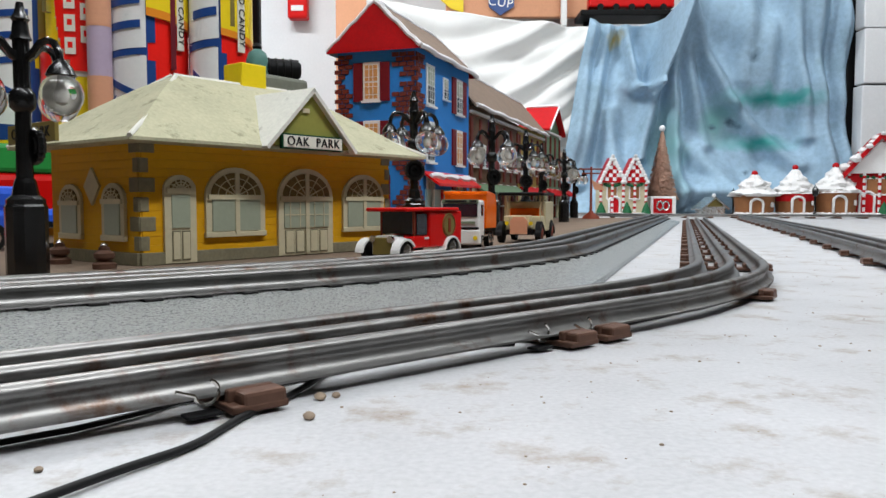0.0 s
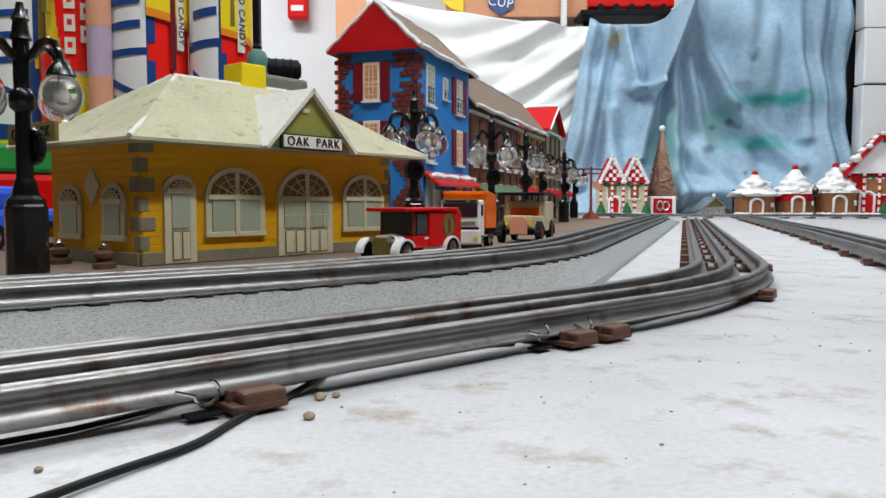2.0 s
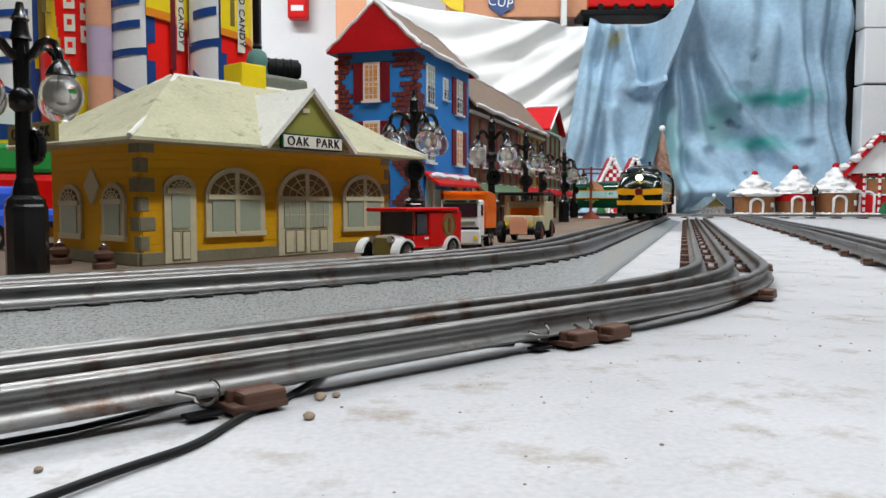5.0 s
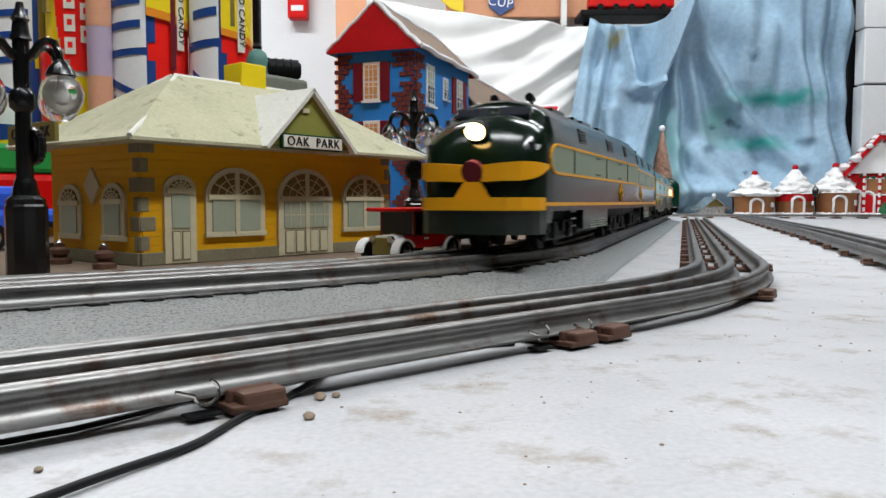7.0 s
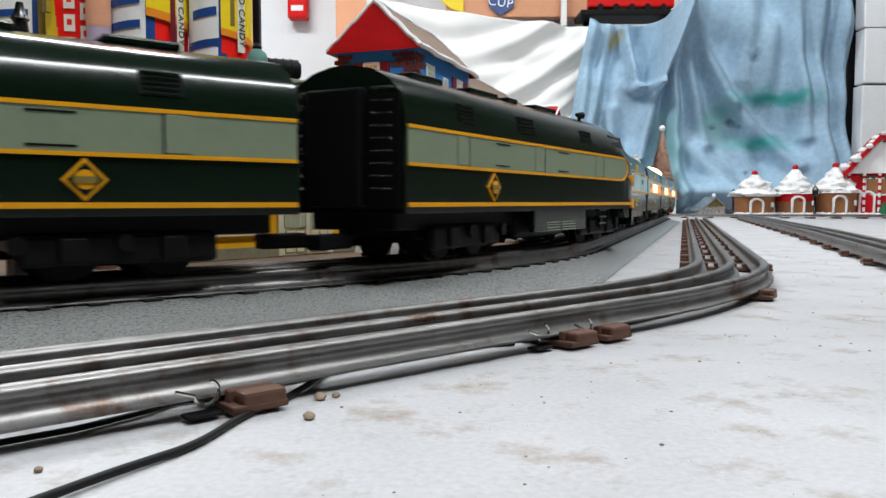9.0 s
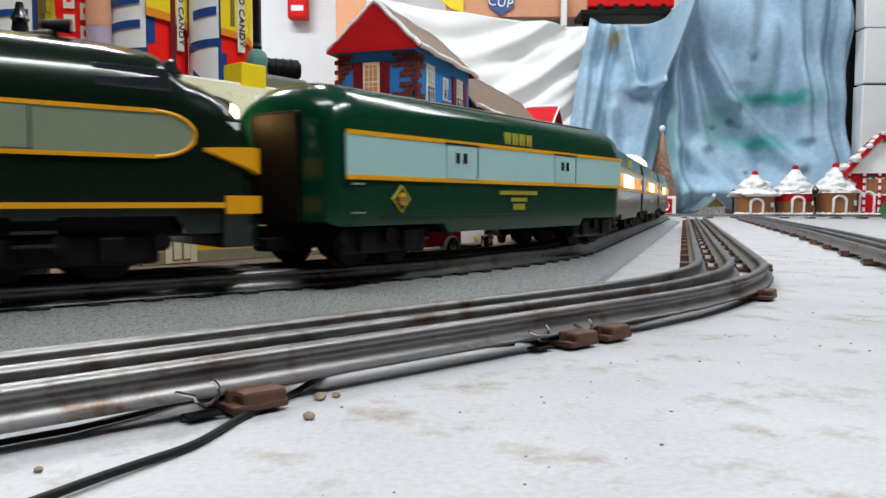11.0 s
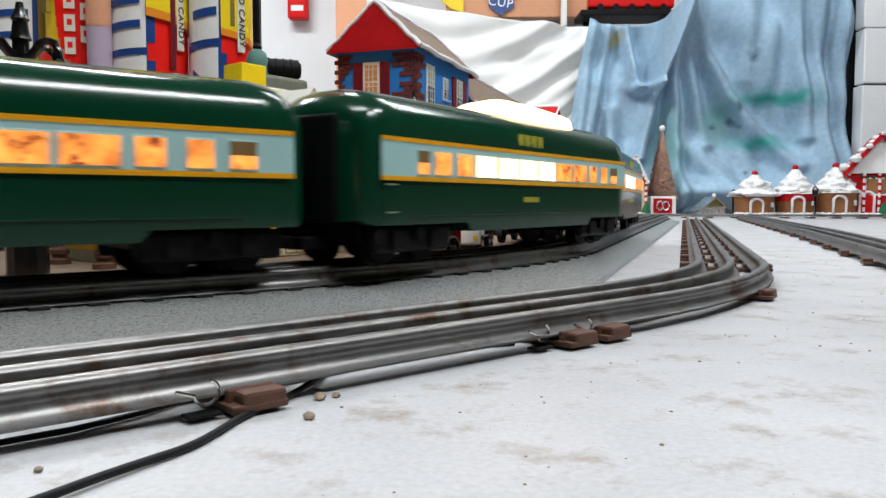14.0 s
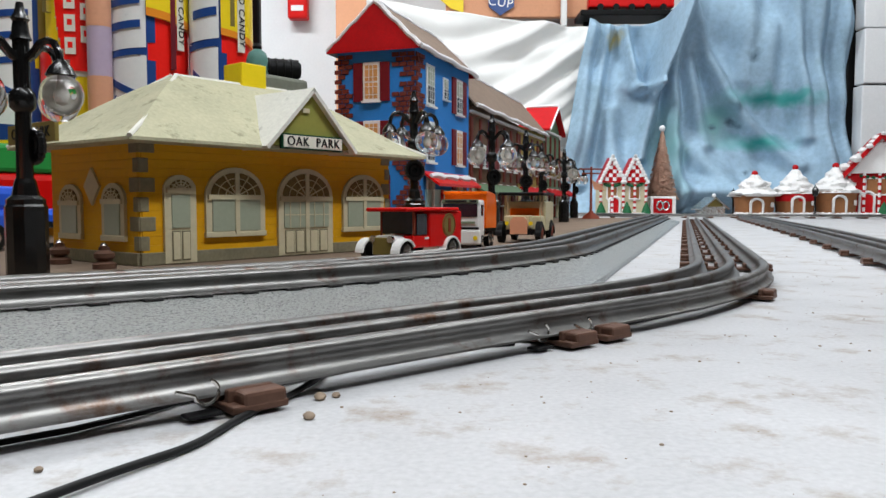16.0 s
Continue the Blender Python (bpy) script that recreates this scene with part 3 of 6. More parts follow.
def station():
    st = thing("toy_station", "yellow tin toy railway station with cream roof", "toy station", m=pose(-0.1502, 0.3829, BED_TOP + 0.0012, 0, 0, 51.8))
    L, W, Hh = 0.183, 0.091, 0.064
    wall = part("wall", Shape().box((L / 2, W / 2, Hh / 2), (L, W, Hh)), M["yellow"], st, "yellow siding walls")
    sid = Shape()
    for k in range(13):
        z = 0.008 + k * 0.0043
        sid.box((L / 2, -0.0002, z), (L - 0.002, 0.0006, 0.0041), bev=0.0001)
        sid.box((-0.0002, W / 2, z), (0.0006, W - 0.002, 0.0041), bev=0.0001)
    part("siding", sid, M["yellow"], st)
    for y, sx in ((-0.001, (L + 0.001, 0.002)),):
        part("plinth", Shape().box((L / 2, y, 0.0032), (L + 0.001, 0.002, 0.0064), bev=0.0003), M["stone"], st, "grey stone base course")
    part("plinth", Shape().box((-0.001, W / 2, 0.0032), (0.002, W, 0.0064), bev=0.0003), M["stone"], st, "grey stone base course")
    for k in range(6):
        z = 0.0110 + k * 0.0098
        w = 0.0085 if k % 2 else 0.005
        part("quoin", Shape().box((w / 2 - 0.0003, 0.0002, z), (w, 0.002, 0.0072), bev=0.0004), M["stone"], st)
        part("quoin", Shape().box((0.0001, w / 2 - 0.0003, z), (0.002, w, 0.0072), bev=0.0004), M["stone"], st)
        part("quoin", Shape().box((L - w / 2 + 0.0003, 0.0002, z), (w, 0.002, 0.0072), bev=0.0004), M["stone"], st)

    def opening(xc, w, h, z0, door, leaves, side=False):
        """An arched door or window on the front, or on the end wall."""
        m = pose(xc, 0, z0) if not side else pose(0, xc, z0, 0, 0, -90)
        kind = "door" if door else "window"
        fr = part(kind, Shape().prism(arch(w, h), -0.0022, 0.001), M["cream"], st, "cream arched " + kind, m=m)
        r = w / 2 - 0.003
        k = h - (w / 2) * 0.8 - 0.001
        fan = [(r * math.cos(math.pi * i / 12), k + 0.0012 + 0.76 * r * math.sin(math.pi * i / 12)) for i in range(13)]
        part("fanlight", Shape().prism(fan, -0.0027, -0.0018), M["fan"], fr)
        bars = Shape()
        for a in (30, 60, 90, 120, 150):
            q = Vector((r * math.cos(radians(a)), -0.0028, k + 0.0012 + 0.76 * r * math.sin(radians(a))))
            bars.cyl((0, -0.0028, k + 0.001), q, 0.0004, n=6)
        for f in (0.45, 0.75):
            bars.tube([(f * r * math.cos(math.pi * i / 10), -0.0028, k + 0.0012 + f * 0.76 * r * math.sin(math.pi * i / 10)) for i in range(11)], 0.0003, 5)
        part("glazing_bar", bars, M["cream"], fr)
        lw = (w - 0.005) / leaves
        for i in range(leaves):
            x = -w / 2 + 0.0025 + lw * (i + 0.5)
            if door:
                part("pane", Shape().box((x, -0.0024, k * 0.72), (lw - 0.003, 0.0009, k * 0.46)), M["pane"], fr)
                for sx in (-1, 1):
                    part("panel", Shape().box((x + sx * lw * 0.21, -0.0024, k * 0.24), (lw * 0.30, 0.0010, k * 0.38), bev=0.0003), M["cream"], fr)
                    part("panel_groove", Shape().box((x + sx * lw * 0.21, -0.00225, k * 0.24), (lw * 0.36, 0.0006, k * 0.42)), M["stone"], fr)
                if leaves > 1:
                    gb = Shape().box((x, -0.0029, k * 0.72), (lw - 0.003, 0.0006, 0.0006))
                    for sx in (-0.2, 0.2):
                        gb.box((x + sx * lw, -0.0029, k * 0.72), (0.0006, 0.0006, k * 0.46))
                    part("glazing_bar", gb, M["cream"], fr)
            else:
                part("pane", Shape().box((x, -0.0024, k * 0.5 + 0.001), (lw - 0.0025, 0.0009, k * 0.84)), M["pane"], fr)
        if leaves > 1:
            part("mullion", Shape().box((0, -0.0028, (h - 0.002) * 0.5), (0.0028, 0.0012, h - 0.004)), M["cream"], fr)
        if not door:
            part("sill", Shape().box((0, -0.0018, 0.0008), (w + 0.0012, 0.0024, 0.0030), bev=0.0004), M["cream"], fr)
        part("transom", Shape().box((0, -0.0029, k + 0.0004), (w - 0.002, 0.0012, 0.0026)), M["cream"], fr)

    opening(0.0215, 0.0185, 0.0452, 0.0005, True, 1)
    opening(0.0563, 0.0390, 0.0372, 0.0135, False, 2)
    opening(0.1072, 0.0430, 0.0512, 0.0005, True, 2)
    opening(0.1568, 0.0375, 0.0360, 0.0135, False, 2)
    opening(0.022, 0.022, 0.0290, 0.0125, False, 1, True)
    opening(0.067, 0.024, 0.0290, 0.0125, False, 1, True)
    dm = part("diamond", Shape().prism([(-0.008, 0), (0, -0.010), (0.008, 0), (0, 0.010)], -0.0018, 0.0), M["cream"], st, "pale diamond plaque", m=pose(0, 0.044, 0.040, 0, 0, -90))
    # roof: flared hips with a thin edge
    o, e, rz = 0.019, 0.0625, 0.1045
    x0, x1, y0, y1 = -0.0155, 0.2005, -o, W + o
    rx0, rx1, ry = 0.050, 0.133, W / 2

    def hip(z, f):
        g = 1 - (1 - f) ** 0.85
        return [(x0 + (rx0 - x0) * g, y0 + (ry - 0.002 - y0) * g, z), (x1 + (rx1 - x1) * g, y0 + (ry - 0.002 - y0) * g, z),
                (x1 + (rx1 - x1) * g, y1 + (ry + 0.002 - y1) * g, z), (x0 + (rx0 - x0) * g, y1 + (ry + 0.002 - y1) * g, z)]
    rings = [hip(e - 0.0016, 0), hip(e, 0)] + [hip(e + (rz - e) * (f ** 1.12), f) for f in (0.12, 0.25, 0.4, 0.55, 0.7, 0.85, 1.0)]
    part("roof", Shape().loft(rings), M["roof"], st, "dusty cream hipped roof")
    caps = Shape()
    for a, b in (((x0, y0), (rx0, ry - 0.002)), ((x1, y0), (rx1, ry - 0.002)), ((x0, y1), (rx0, ry + 0.002))):
        caps.tube([(a[0] + (b[0] - a[0]) * f, a[1] + (b[1] - a[1]) * f, e + (rz - e) * (max(0, f) ** 1.12) + 0.0002) for f in (0, 0.25, 0.5, 0.75, 1)], 0.0013, 6)
    caps.tube([(rx0, ry, rz), (rx1, ry, rz)], 0.0016, 6)
    part("ridge_cap", caps, M["rooflit"], st, "hip and ridge strips in the light-brightened roof colour")
    # front gable with the name board
    gx, gw, gz = 0.0950, 0.0325, 0.0945
    gf = -0.0200
    part("gable", Shape().prism([(gx - gw, e + 0.0005), (gx + gw, e + 0.0005), (gx, gz)], gf, 0.03), M["olive"], st, "olive green gable")
    for s in (-1, 1):
        a, b = Vector((gx + s * (gw + 0.002), e - 0.0005)), Vector((gx, gz + 0.0022))
        n = Vector((-(b - a).y, (b - a).x)).normalized() * (-0.0022 * s)
        poly = [tuple(a), tuple(b), tuple(b - n), tuple(a - n)]
        part("gable_roof", Shape().prism([(p[0], p[1]) for p in poly], gf - 0.0035, 0.044), M["rooflit"], st, "gable roof slab in the light-brightened roof colour")
    part("vent", Shape().box((gx - 0.004, gf - 0.0005, 0.0835), (0.005, 0.001, 0.0025)), M["cream"], st)
    sign = part("name_board", Shape().box((0.0948, gf - 0.0015, 0.0655), (0.0460, 0.0022, 0.0085), bev=0.0003), M["signgreen"], st, "green-edged station name board")
    part("board_face", Shape().box((0.0948, gf - 0.0027, 0.0655), (0.0440, 0.0006, 0.0067)), M["signwhite"], sign)
    words("lettering", "OAK  PARK", 0.0072, M["ink"], sign, pose(0.0948, gf - 0.0032, 0.0654, 90, 0, 0), "black serif station name")
    # name board on the end of the roof, coloured brown to give its shade
    s2 = part("name_board", Shape().box((x0 - 0.0015, 0.075, 0.0685), (0.0022, 0.055, 0.0105), bev=0.0003), M["tubebrown"], st, "station name board on the end, its shade painted as brown")
    words("lettering", "OAK  PARK", 0.0080, M["ink"], s2, pose(x0 - 0.0028, 0.075, 0.0684, 90, 0, -90))
    # chimney
    part("chimney", Shape().box((0.105, 0.052, 0.1075), (0.019, 0.019, 0.022), bev=0.0008), M["tubeyellow"], st, "square yellow chimney")
    return st


station()


def spool(x, y):
    e = thing("toy_insulator", "small brown turned insulator post beside the station", "toy part", "insulators", pose(x, y, BED_TOP + 0.001))
    part("body", Shape().lathe([(0.0055, 0), (0.0055, 0.0025), (0.003, 0.004), (0.0048, 0.0055), (0.0048, 0.0075), (0.0025, 0.009), (0.0025, 0.0105)]), M["tie"], e, smooth=True)
    part("cap", Shape().lathe([(0.0015, 0.0105), (0.0020, 0.0112), (0.0008, 0.0125)], n=12), M["steel"], e, smooth=True)


spool(-0.1627, 0.3699)
spool(-0.1985, 0.3990)


# ---------------------------------------------------------------- street lamps
def street_lamp():
    e = thing("street_lamp", "black four-armed toy street lamp with clear globes", "street lamp", "street lamps")
    part("base", Shape().lathe([(0.0085, 0), (0.0085, 0.030), (0.0078, 0.031), (0.0078, 0.033), (0.0055, 0.035), (0.0045, 0.040), (0.0038, 0.042)], n=12), M["iron"], e, smooth=False)
    part("pole", Shape().lathe([(0.0035, 0.040), (0.0032, 0.070), (0.0052, 0.072), (0.0055, 0.075), (0.0052, 0.078), (0.0034, 0.080), (0.0034, 0.100), (0.0045, 0.1005), (0.0036, 0.103), (0.0030, 0.108), (0.0038, 0.109), (0.0022, 0.112), (0.0014, 0.116)], n=14), M["iron"], e, smooth=True)
    wr = Shape()
    for i in range(18):
        a = 2 * math.pi * i / 18
        wr.sphere((0.0030 * math.cos(a), -0.0040, 0.056 + 0.0030 * math.sin(a)), 0.0020, 6)
        wr.sphere((0.0062 * math.cos(a), -0.0045, 0.056 + 0.0062 * math.sin(a)), 0.0022, 6)
    tagged(part("wreath", wr, M["iron"], e, "small dark wreath", smooth=True), kind="stuff")
    for k in range(4):
        a = radians(90 * k + 20)
        c, s = math.cos(a), math.sin(a)
        arm = part("arm", Shape().tube([(r * c, r * s, z) for r, z in ((0.002, 0.092), (0.006, 0.0945), (0.010, 0.0985), (0.0140, 0.0995), (0.0175, 0.098), (0.0198, 0.094), (0.0205, 0.0895))], 0.0016, 8), M["iron"], e, smooth=True)
        part("cap", Shape().lathe([(0.0018, 0.091), (0.0045, 0.088), (0.0062, 0.0845), (0.0058, 0.084)], (0.0205 * c, 0.0205 * s, 0), 16), M["iron"], arm, smooth=True)
        g = part("globe", Shape().sphere((0.0205 * c, 0.0205 * s, 0.0765), 0.0088, 20), M["globe"], arm, "clear round globe", smooth=True)
        g.visible_shadow = False
        part("bulb", Shape().lathe([(0.0012, 0.0845), (0.0016, 0.080), (0.0030, 0.0765), (0.0022, 0.0735), (0.0004, 0.0725)], (0.0205 * c, 0.0205 * s, 0), 12), M["bulb"], arm, smooth=True)
    return e


lamp = street_lamp()
lamp.matrix_world = pose(-0.1785, 0.331, BED_TOP + 0.001, 0, 0, 143)
for x, y, a in ((-0.0222, 0.594, 10), (0.047, 0.75, 25), (0.097, 0.91, 0), (0.141, 1.114, 30), (0.193, 1.234, 12), (0.266, 1.57, 40)):
    copy_thing(lamp, pose(x, y, BED_TOP + 0.001, 0, 0, a))


# ---------------------------------------------------------------- card houses in a row
ROW = radians(HEAD_B)


def row_pose(t, d=0.0):
    """A pose on the row of houses: t along it, d back from its street side; x runs along the row, y away from the street."""
    return pose(-0.029 + t * math.cos(ROW) - d * math.sin(ROW), 0.82 + t * math.sin(ROW) + d * math.cos(ROW), BED_TOP + 0.0012, 0, 0, HEAD_B)


def card_window(e, x, y, z, w, h, side, shut=None, pane="glow_orange"):
    """A framed window on the street side (y = 0) or on the end wall (x = 0)."""
    m = pose(x, -0.0005, z) if side == "street" else pose(-0.0005, y, z, 0, 0, -90)
    f = part("window", Shape().box((0, 0, 0), (w, 0.002, h), bev=0.0004), M["white"], e, "white framed printed window", m=m)
    part("pane", Shape().box((0, -0.0012, h * 0.22), (w * 0.74, 0.0006, h * 0.40)), M[pane], f)
    part("pane", Shape().box((0, -0.0012, -h * 0.22), (w * 0.74, 0.0006, h * 0.40)), M["darkpane" if pane != "glow_orange" else pane], f)
    gb = Shape()
    for zz in (-0.32, -0.12, 0.12, 0.32):
        gb.box((0, -0.0017, zz * h), (w * 0.74, 0.0006, h * 0.012))
    for xx in (-0.12, 0.12):
        gb.box((xx * w, -0.0017, 0), (w * 0.03, 0.0006, h * 0.84))
    part("glazing_bar", gb, M["white"], f)
    part("sill", Shape().box((0, -0.0018, -h / 2), (w * 1.12, 0.004, h * 0.05)), M["white"], f)
    if shut:
        for s in (-1, 1):
            part("shutter", Shape().box((s * (w * 0.80), -0.0004, 0), (w * 0.56, 0.0022, h * 0.98), bev=0.0004), M[shut], f)


def hip_roof(e, L, W, z0, z1, o, ends, sides, inset, label):
    """Four slopes of a hipped roof as slabs, with white snow on the street eave and hips."""
    x0, x1, y0, y1 = -o, L + o, -o, W + o
    A, B = Vector((inset, W / 2, z1)), Vector((L - inset, W / 2, z1))
    P = [Vector((x0, y0, z0)), Vector((x1, y0, z0)), Vector((x1, y1, z0)), Vector((x0, y1, z0))]
    dn = Vector((0, 0, -0.003))
    for poly, mt, lb in (([P[0], P[1], B, A], sides, "street slope"), ([P[2], P[3], A, B], sides, "rear slope"), ([P[3], P[0], A], ends, "end slope"), ([P[1], P[2], B], ends, "end slope")):
        n = len(poly)
        part("roof_slope", Shape().add(poly + [p + dn for p in poly], [tuple(range(n)), tuple(range(n, 2 * n))[::-1]] + [(i, (i + 1) % n, n + (i + 1) % n, n + i) for i in range(n)]), M[mt], e, label)
    sn = Shape()
    for a, b, r in ((P[0], A, 0.0028), (P[0], P[1], 0.0030), (A, B, 0.002), (P[3], A, 0.0018), (P[1], B, 0.002)):
        sn.tube([a.lerp(b, k / 8) + Vector((0, 0, 0.001 * math.sin(k * 2.1))) for k in range(9)], r, 6)
    part("snow", sn, M["snow"], e, "white snow trim", smooth=True)


def gable_roof(e, L, W, z0, z1, o, material, label):
    """A roof whose ridge runs along the row."""
    for s in (0, 1):
        y0, y1 = (-o, W / 2) if s == 0 else (W + o, W / 2)
        part("roof_slope", Shape().prism([(y0, z0), (y1, z1), (y1, z1 - 0.003), (y0, z0 - 0.003)], -o * 0.4, L + o * 0.4, "x"), M[material], e, label)
    sn = Shape().tube([(L * k / 10, -o, z0 + 0.001 * math.sin(k * 1.7)) for k in range(11)], 0.003, 6).tube([(L * k / 10, W / 2, z1) for k in range(11)], 0.0022, 6)
    part("snow", sn, M["snow"], e, "white snow trim", smooth=True)


def blue_house():
    e = thing("card_house", "tall blue card house with red hipped roof and brick corners", "toy house", "card houses", row_pose(0))
    L, W, Hh = 0.192, 0.090, 0.196
    part("wall", Shape().box((L / 2, W / 2, Hh / 2), (L, W, Hh)), M["houseblue"], e, "bright blue printed walls")
    hip_roof(e, L, W, Hh - 0.002, 0.2455, 0.009, "redroof", "brownroof", -0.003, "shingled roof slope")
    for z in (0.160, 0.098, 0.040):
        card_window(e, 0, 0.050, z, 0.0195, 0.042, "end", "shutter")
        card_window(e, 0.045, 0, z, 0.026, 0.046, "street", None, "pane")
        card_window(e, 0.150, 0, z, 0.026, 0.044, "street", "shutter", "pane" if z > 0.12 else "glow_orange")
    card_window(e, 0.098, 0, 0.163, 0.018, 0.026, "street", None, "pane")
    # ragged brick corners
    random.seed(7)
    bw, bh = 0.0088, 0.0052
    me1 = Shape().box((0, 0, 0), (bw - 0.0008, 0.0016, bh - 0.0007), bev=0.0003).mesh("brick", M["brick"])
    for k in range(int((Hh - 0.006) / bh)):
        z = 0.003 + (k + 0.5) * bh
        reach = 1.2 + 1.9 * abs(math.sin(k * 0.30 + 0.4))
        for i in range(int(reach + 0.5)):
            ob = new("brick", me1)
            ob.parent = e
            ob.matrix_basis = pose(-0.0004, bw * (i + 0.5 + 0.5 * (k % 2)) - 0.004, z, 0, 0, -90)
            ob = new("brick", me1)
            ob.parent = e
            ob.matrix_basis = pose(bw * (i + 0.5 + 0.5 * (k % 2)) - 0.004, -0.0004, z)
        for i in range(int(reach * 0.7 + 0.5)):
            ob = new("brick", me1)
            ob.parent = e
            ob.matrix_basis = pose(-0.0004, W - bw * (i + 0.5 + 0.5 * (k % 2)) + 0.004, z, 0, 0, -90)
    # shop awning on the street side
    part("awning", Shape().prism([(-0.02, 0.052), (0.0, 0.066), (0.0, 0.063), (-0.02, 0.049)], 0.02, L - 0.01, "x"), M["red"], e, "red awning with snow")
    part("awning_snow", Shape().tube([(0.02 + (L - 0.03) * k / 10, -0.010, 0.060 + 0.0015 * math.sin(k * 2.3)) for k in range(11)], [0.002 + 0.002 * (k % 3) for k in range(11)], 6), M["snow"], e, smooth=True)
    part("shop_front", Shape().box((L * 0.55, -0.001, 0.024), (L * 0.8, 0.003, 0.044)), M["paleblue"], e, "pale shop front")
    for k in range(5):
        part("shop_post", Shape().box((0.045 + k * 0.032, -0.003, 0.024), (0.004, 0.004, 0.044)), M["red" if k % 2 else "white"], e)
    # wall lantern on the corner
    la = part("lantern", Shape().lathe([(0.002, 0.108), (0.0035, 0.112), (0.0035, 0.118), (0.0008, 0.122)], (0.012, -0.008, 0), 8), M["iron"], e, "small black wall lantern")
    part("bracket", Shape().tube([(0.012, 0, 0.124), (0.012, -0.008, 0.124), (0.012, -0.008, 0.120)], 0.0007, 6), M["iron"], la)
    return e


def row_house(t, L, W, Hh, top, wall, roof, label, shut, pane, gable=False, snow=True):
    e = thing("card_house", label, "toy house", "card houses", row_pose(t))
    part("wall", Shape().box((L / 2, W / 2, Hh / 2), (L, W, Hh)), M[wall], e)
    if gable:
        part("gable_wall", Shape().prism([(0.0, Hh - 0.001), (L, Hh - 0.001), (L / 2, top - 0.003)], 0.0, W, "y"), M[wall], e)
        for s in (-1, 1):
            poly = [(L / 2 + s * (L / 2 + 0.008), Hh - 0.008), (L / 2, top), (L / 2, top + 0.004), (L / 2 + s * (L / 2 + 0.008), Hh - 0.004)]
            part("roof_slope", Shape().prism(poly, -0.012, W, "y"), M[roof], e, "shingled roof slope")
        part("snow", Shape().tube([(L / 2, -0.012 + (W + 0.01) * k / 8, top + 0.004) for k in range(9)], 0.004, 6).tube([(-0.008 + (L / 2 + 0.008) * k / 8, -0.013, Hh - 0.006 + (top + 0.008 - Hh) * k / 8) for k in range(9)], 0.002, 6), M["snow"], e, smooth=True)
    else:
        gable_roof(e, L, W, Hh, top, 0.010, roof, "grey-brown shingled roof slope")
    n = max(2, int(L / 0.042))
    for i in range(n):
        for z in [0.030 + 0.052 * k for k in range(int((Hh - 0.02) / 0.052))]:
            card_window(e, L * (i + 0.5) / n, 0, z + 0.012, 0.018, 0.032, "street", shut, pane)
    for i in range(n + 1):
        part("pilaster", Shape().box((0.005 + (L - 0.010) * i / n, -0.0009, (0.062 + Hh - 0.014) / 2), (0.009, 0.0032, Hh - 0.076), bev=0.0004), M["brick"], e, "dark brick pilaster")
    part("cornice", Shape().box((L / 2, -0.0022, Hh - 0.008), (L, 0.005, 0.004), bev=0.0008), M["white"], e)
    for k in range(int(L / 0.03)):
        part("pier", Shape().box((0.008 + k * 0.03, -0.0018, 0.026), (0.004, 0.004, 0.050)), M["brick" if k % 2 else "cream"], e)
    part("awning", Shape().prism([(-0.018, 0.046), (0.0, 0.058), (0.0, 0.055), (-0.018, 0.043)], 0.015, L - 0.015, "x"), M["greenhouse" if wall == "tanhouse" else "redroof"], e, "shop awning")
    return e


blue_house()
row_house(0.196, 0.27, 0.085, 0.157, 0.2185, "tanhouse", "brownroof", "tan card shop house with grey-brown snowy roof", "shutter", "pane")
row_house(0.470, 0.20, 0.085, 0.156, 0.2175, "yellowhouse", "brownroof", "mustard card shop house with snowy roof", None, "darkpane")
row_house(0.686, 0.155, 0.052, 0.174, 0.217, "greenhouse", "redroof", "sage green card house with red gable roof", None, "pane", gable=True)
row_house(0.850, 0.125, 0.085, 0.120, 0.165, "greyhouse", "brownroof", "grey-green card house with snowy roof", "shutter", "pane")


# ---------------------------------------------------------------- toy vehicles on the street
GROUND = BED_TOP + 0.001


def wheel(parent, x, y, r, w, spokes=False, hub="chrome"):
    """A wheel whose axle lies along y."""
    t = part("wheel", Shape().cyl((x, y - w / 2, r), (x, y + w / 2, r), r, n=24), M["tyre"], parent, "black tyre", smooth=True)
    s = -1 if y < 0 else 1
    part("hub", Shape().cyl((x, y + s * w / 2, r), (x, y + s * (w / 2 + 0.0006), r), r * 0.6, r * 0.45, n=18), M[hub], t, "plated hub", smooth=True)
    return t


def fender(parent, x, y, r, w, material, a0=10, a1=170):
    pts = [(x + r * math.cos(radians(a0 + (a1 - a0) * k / 10)), r * math.sin(radians(a0 + (a1 - a0) * k / 10))) for k in range(11)]
    inn = [(x + (p[0] - x) * 0.86, p[1] * 0.86) for p in pts[::-1]]
    part("fender", Shape().prism([(p[0], p[1] + 0.004) for p in pts + inn], y - w / 2, y + w / 2, "y"), M[material], parent)


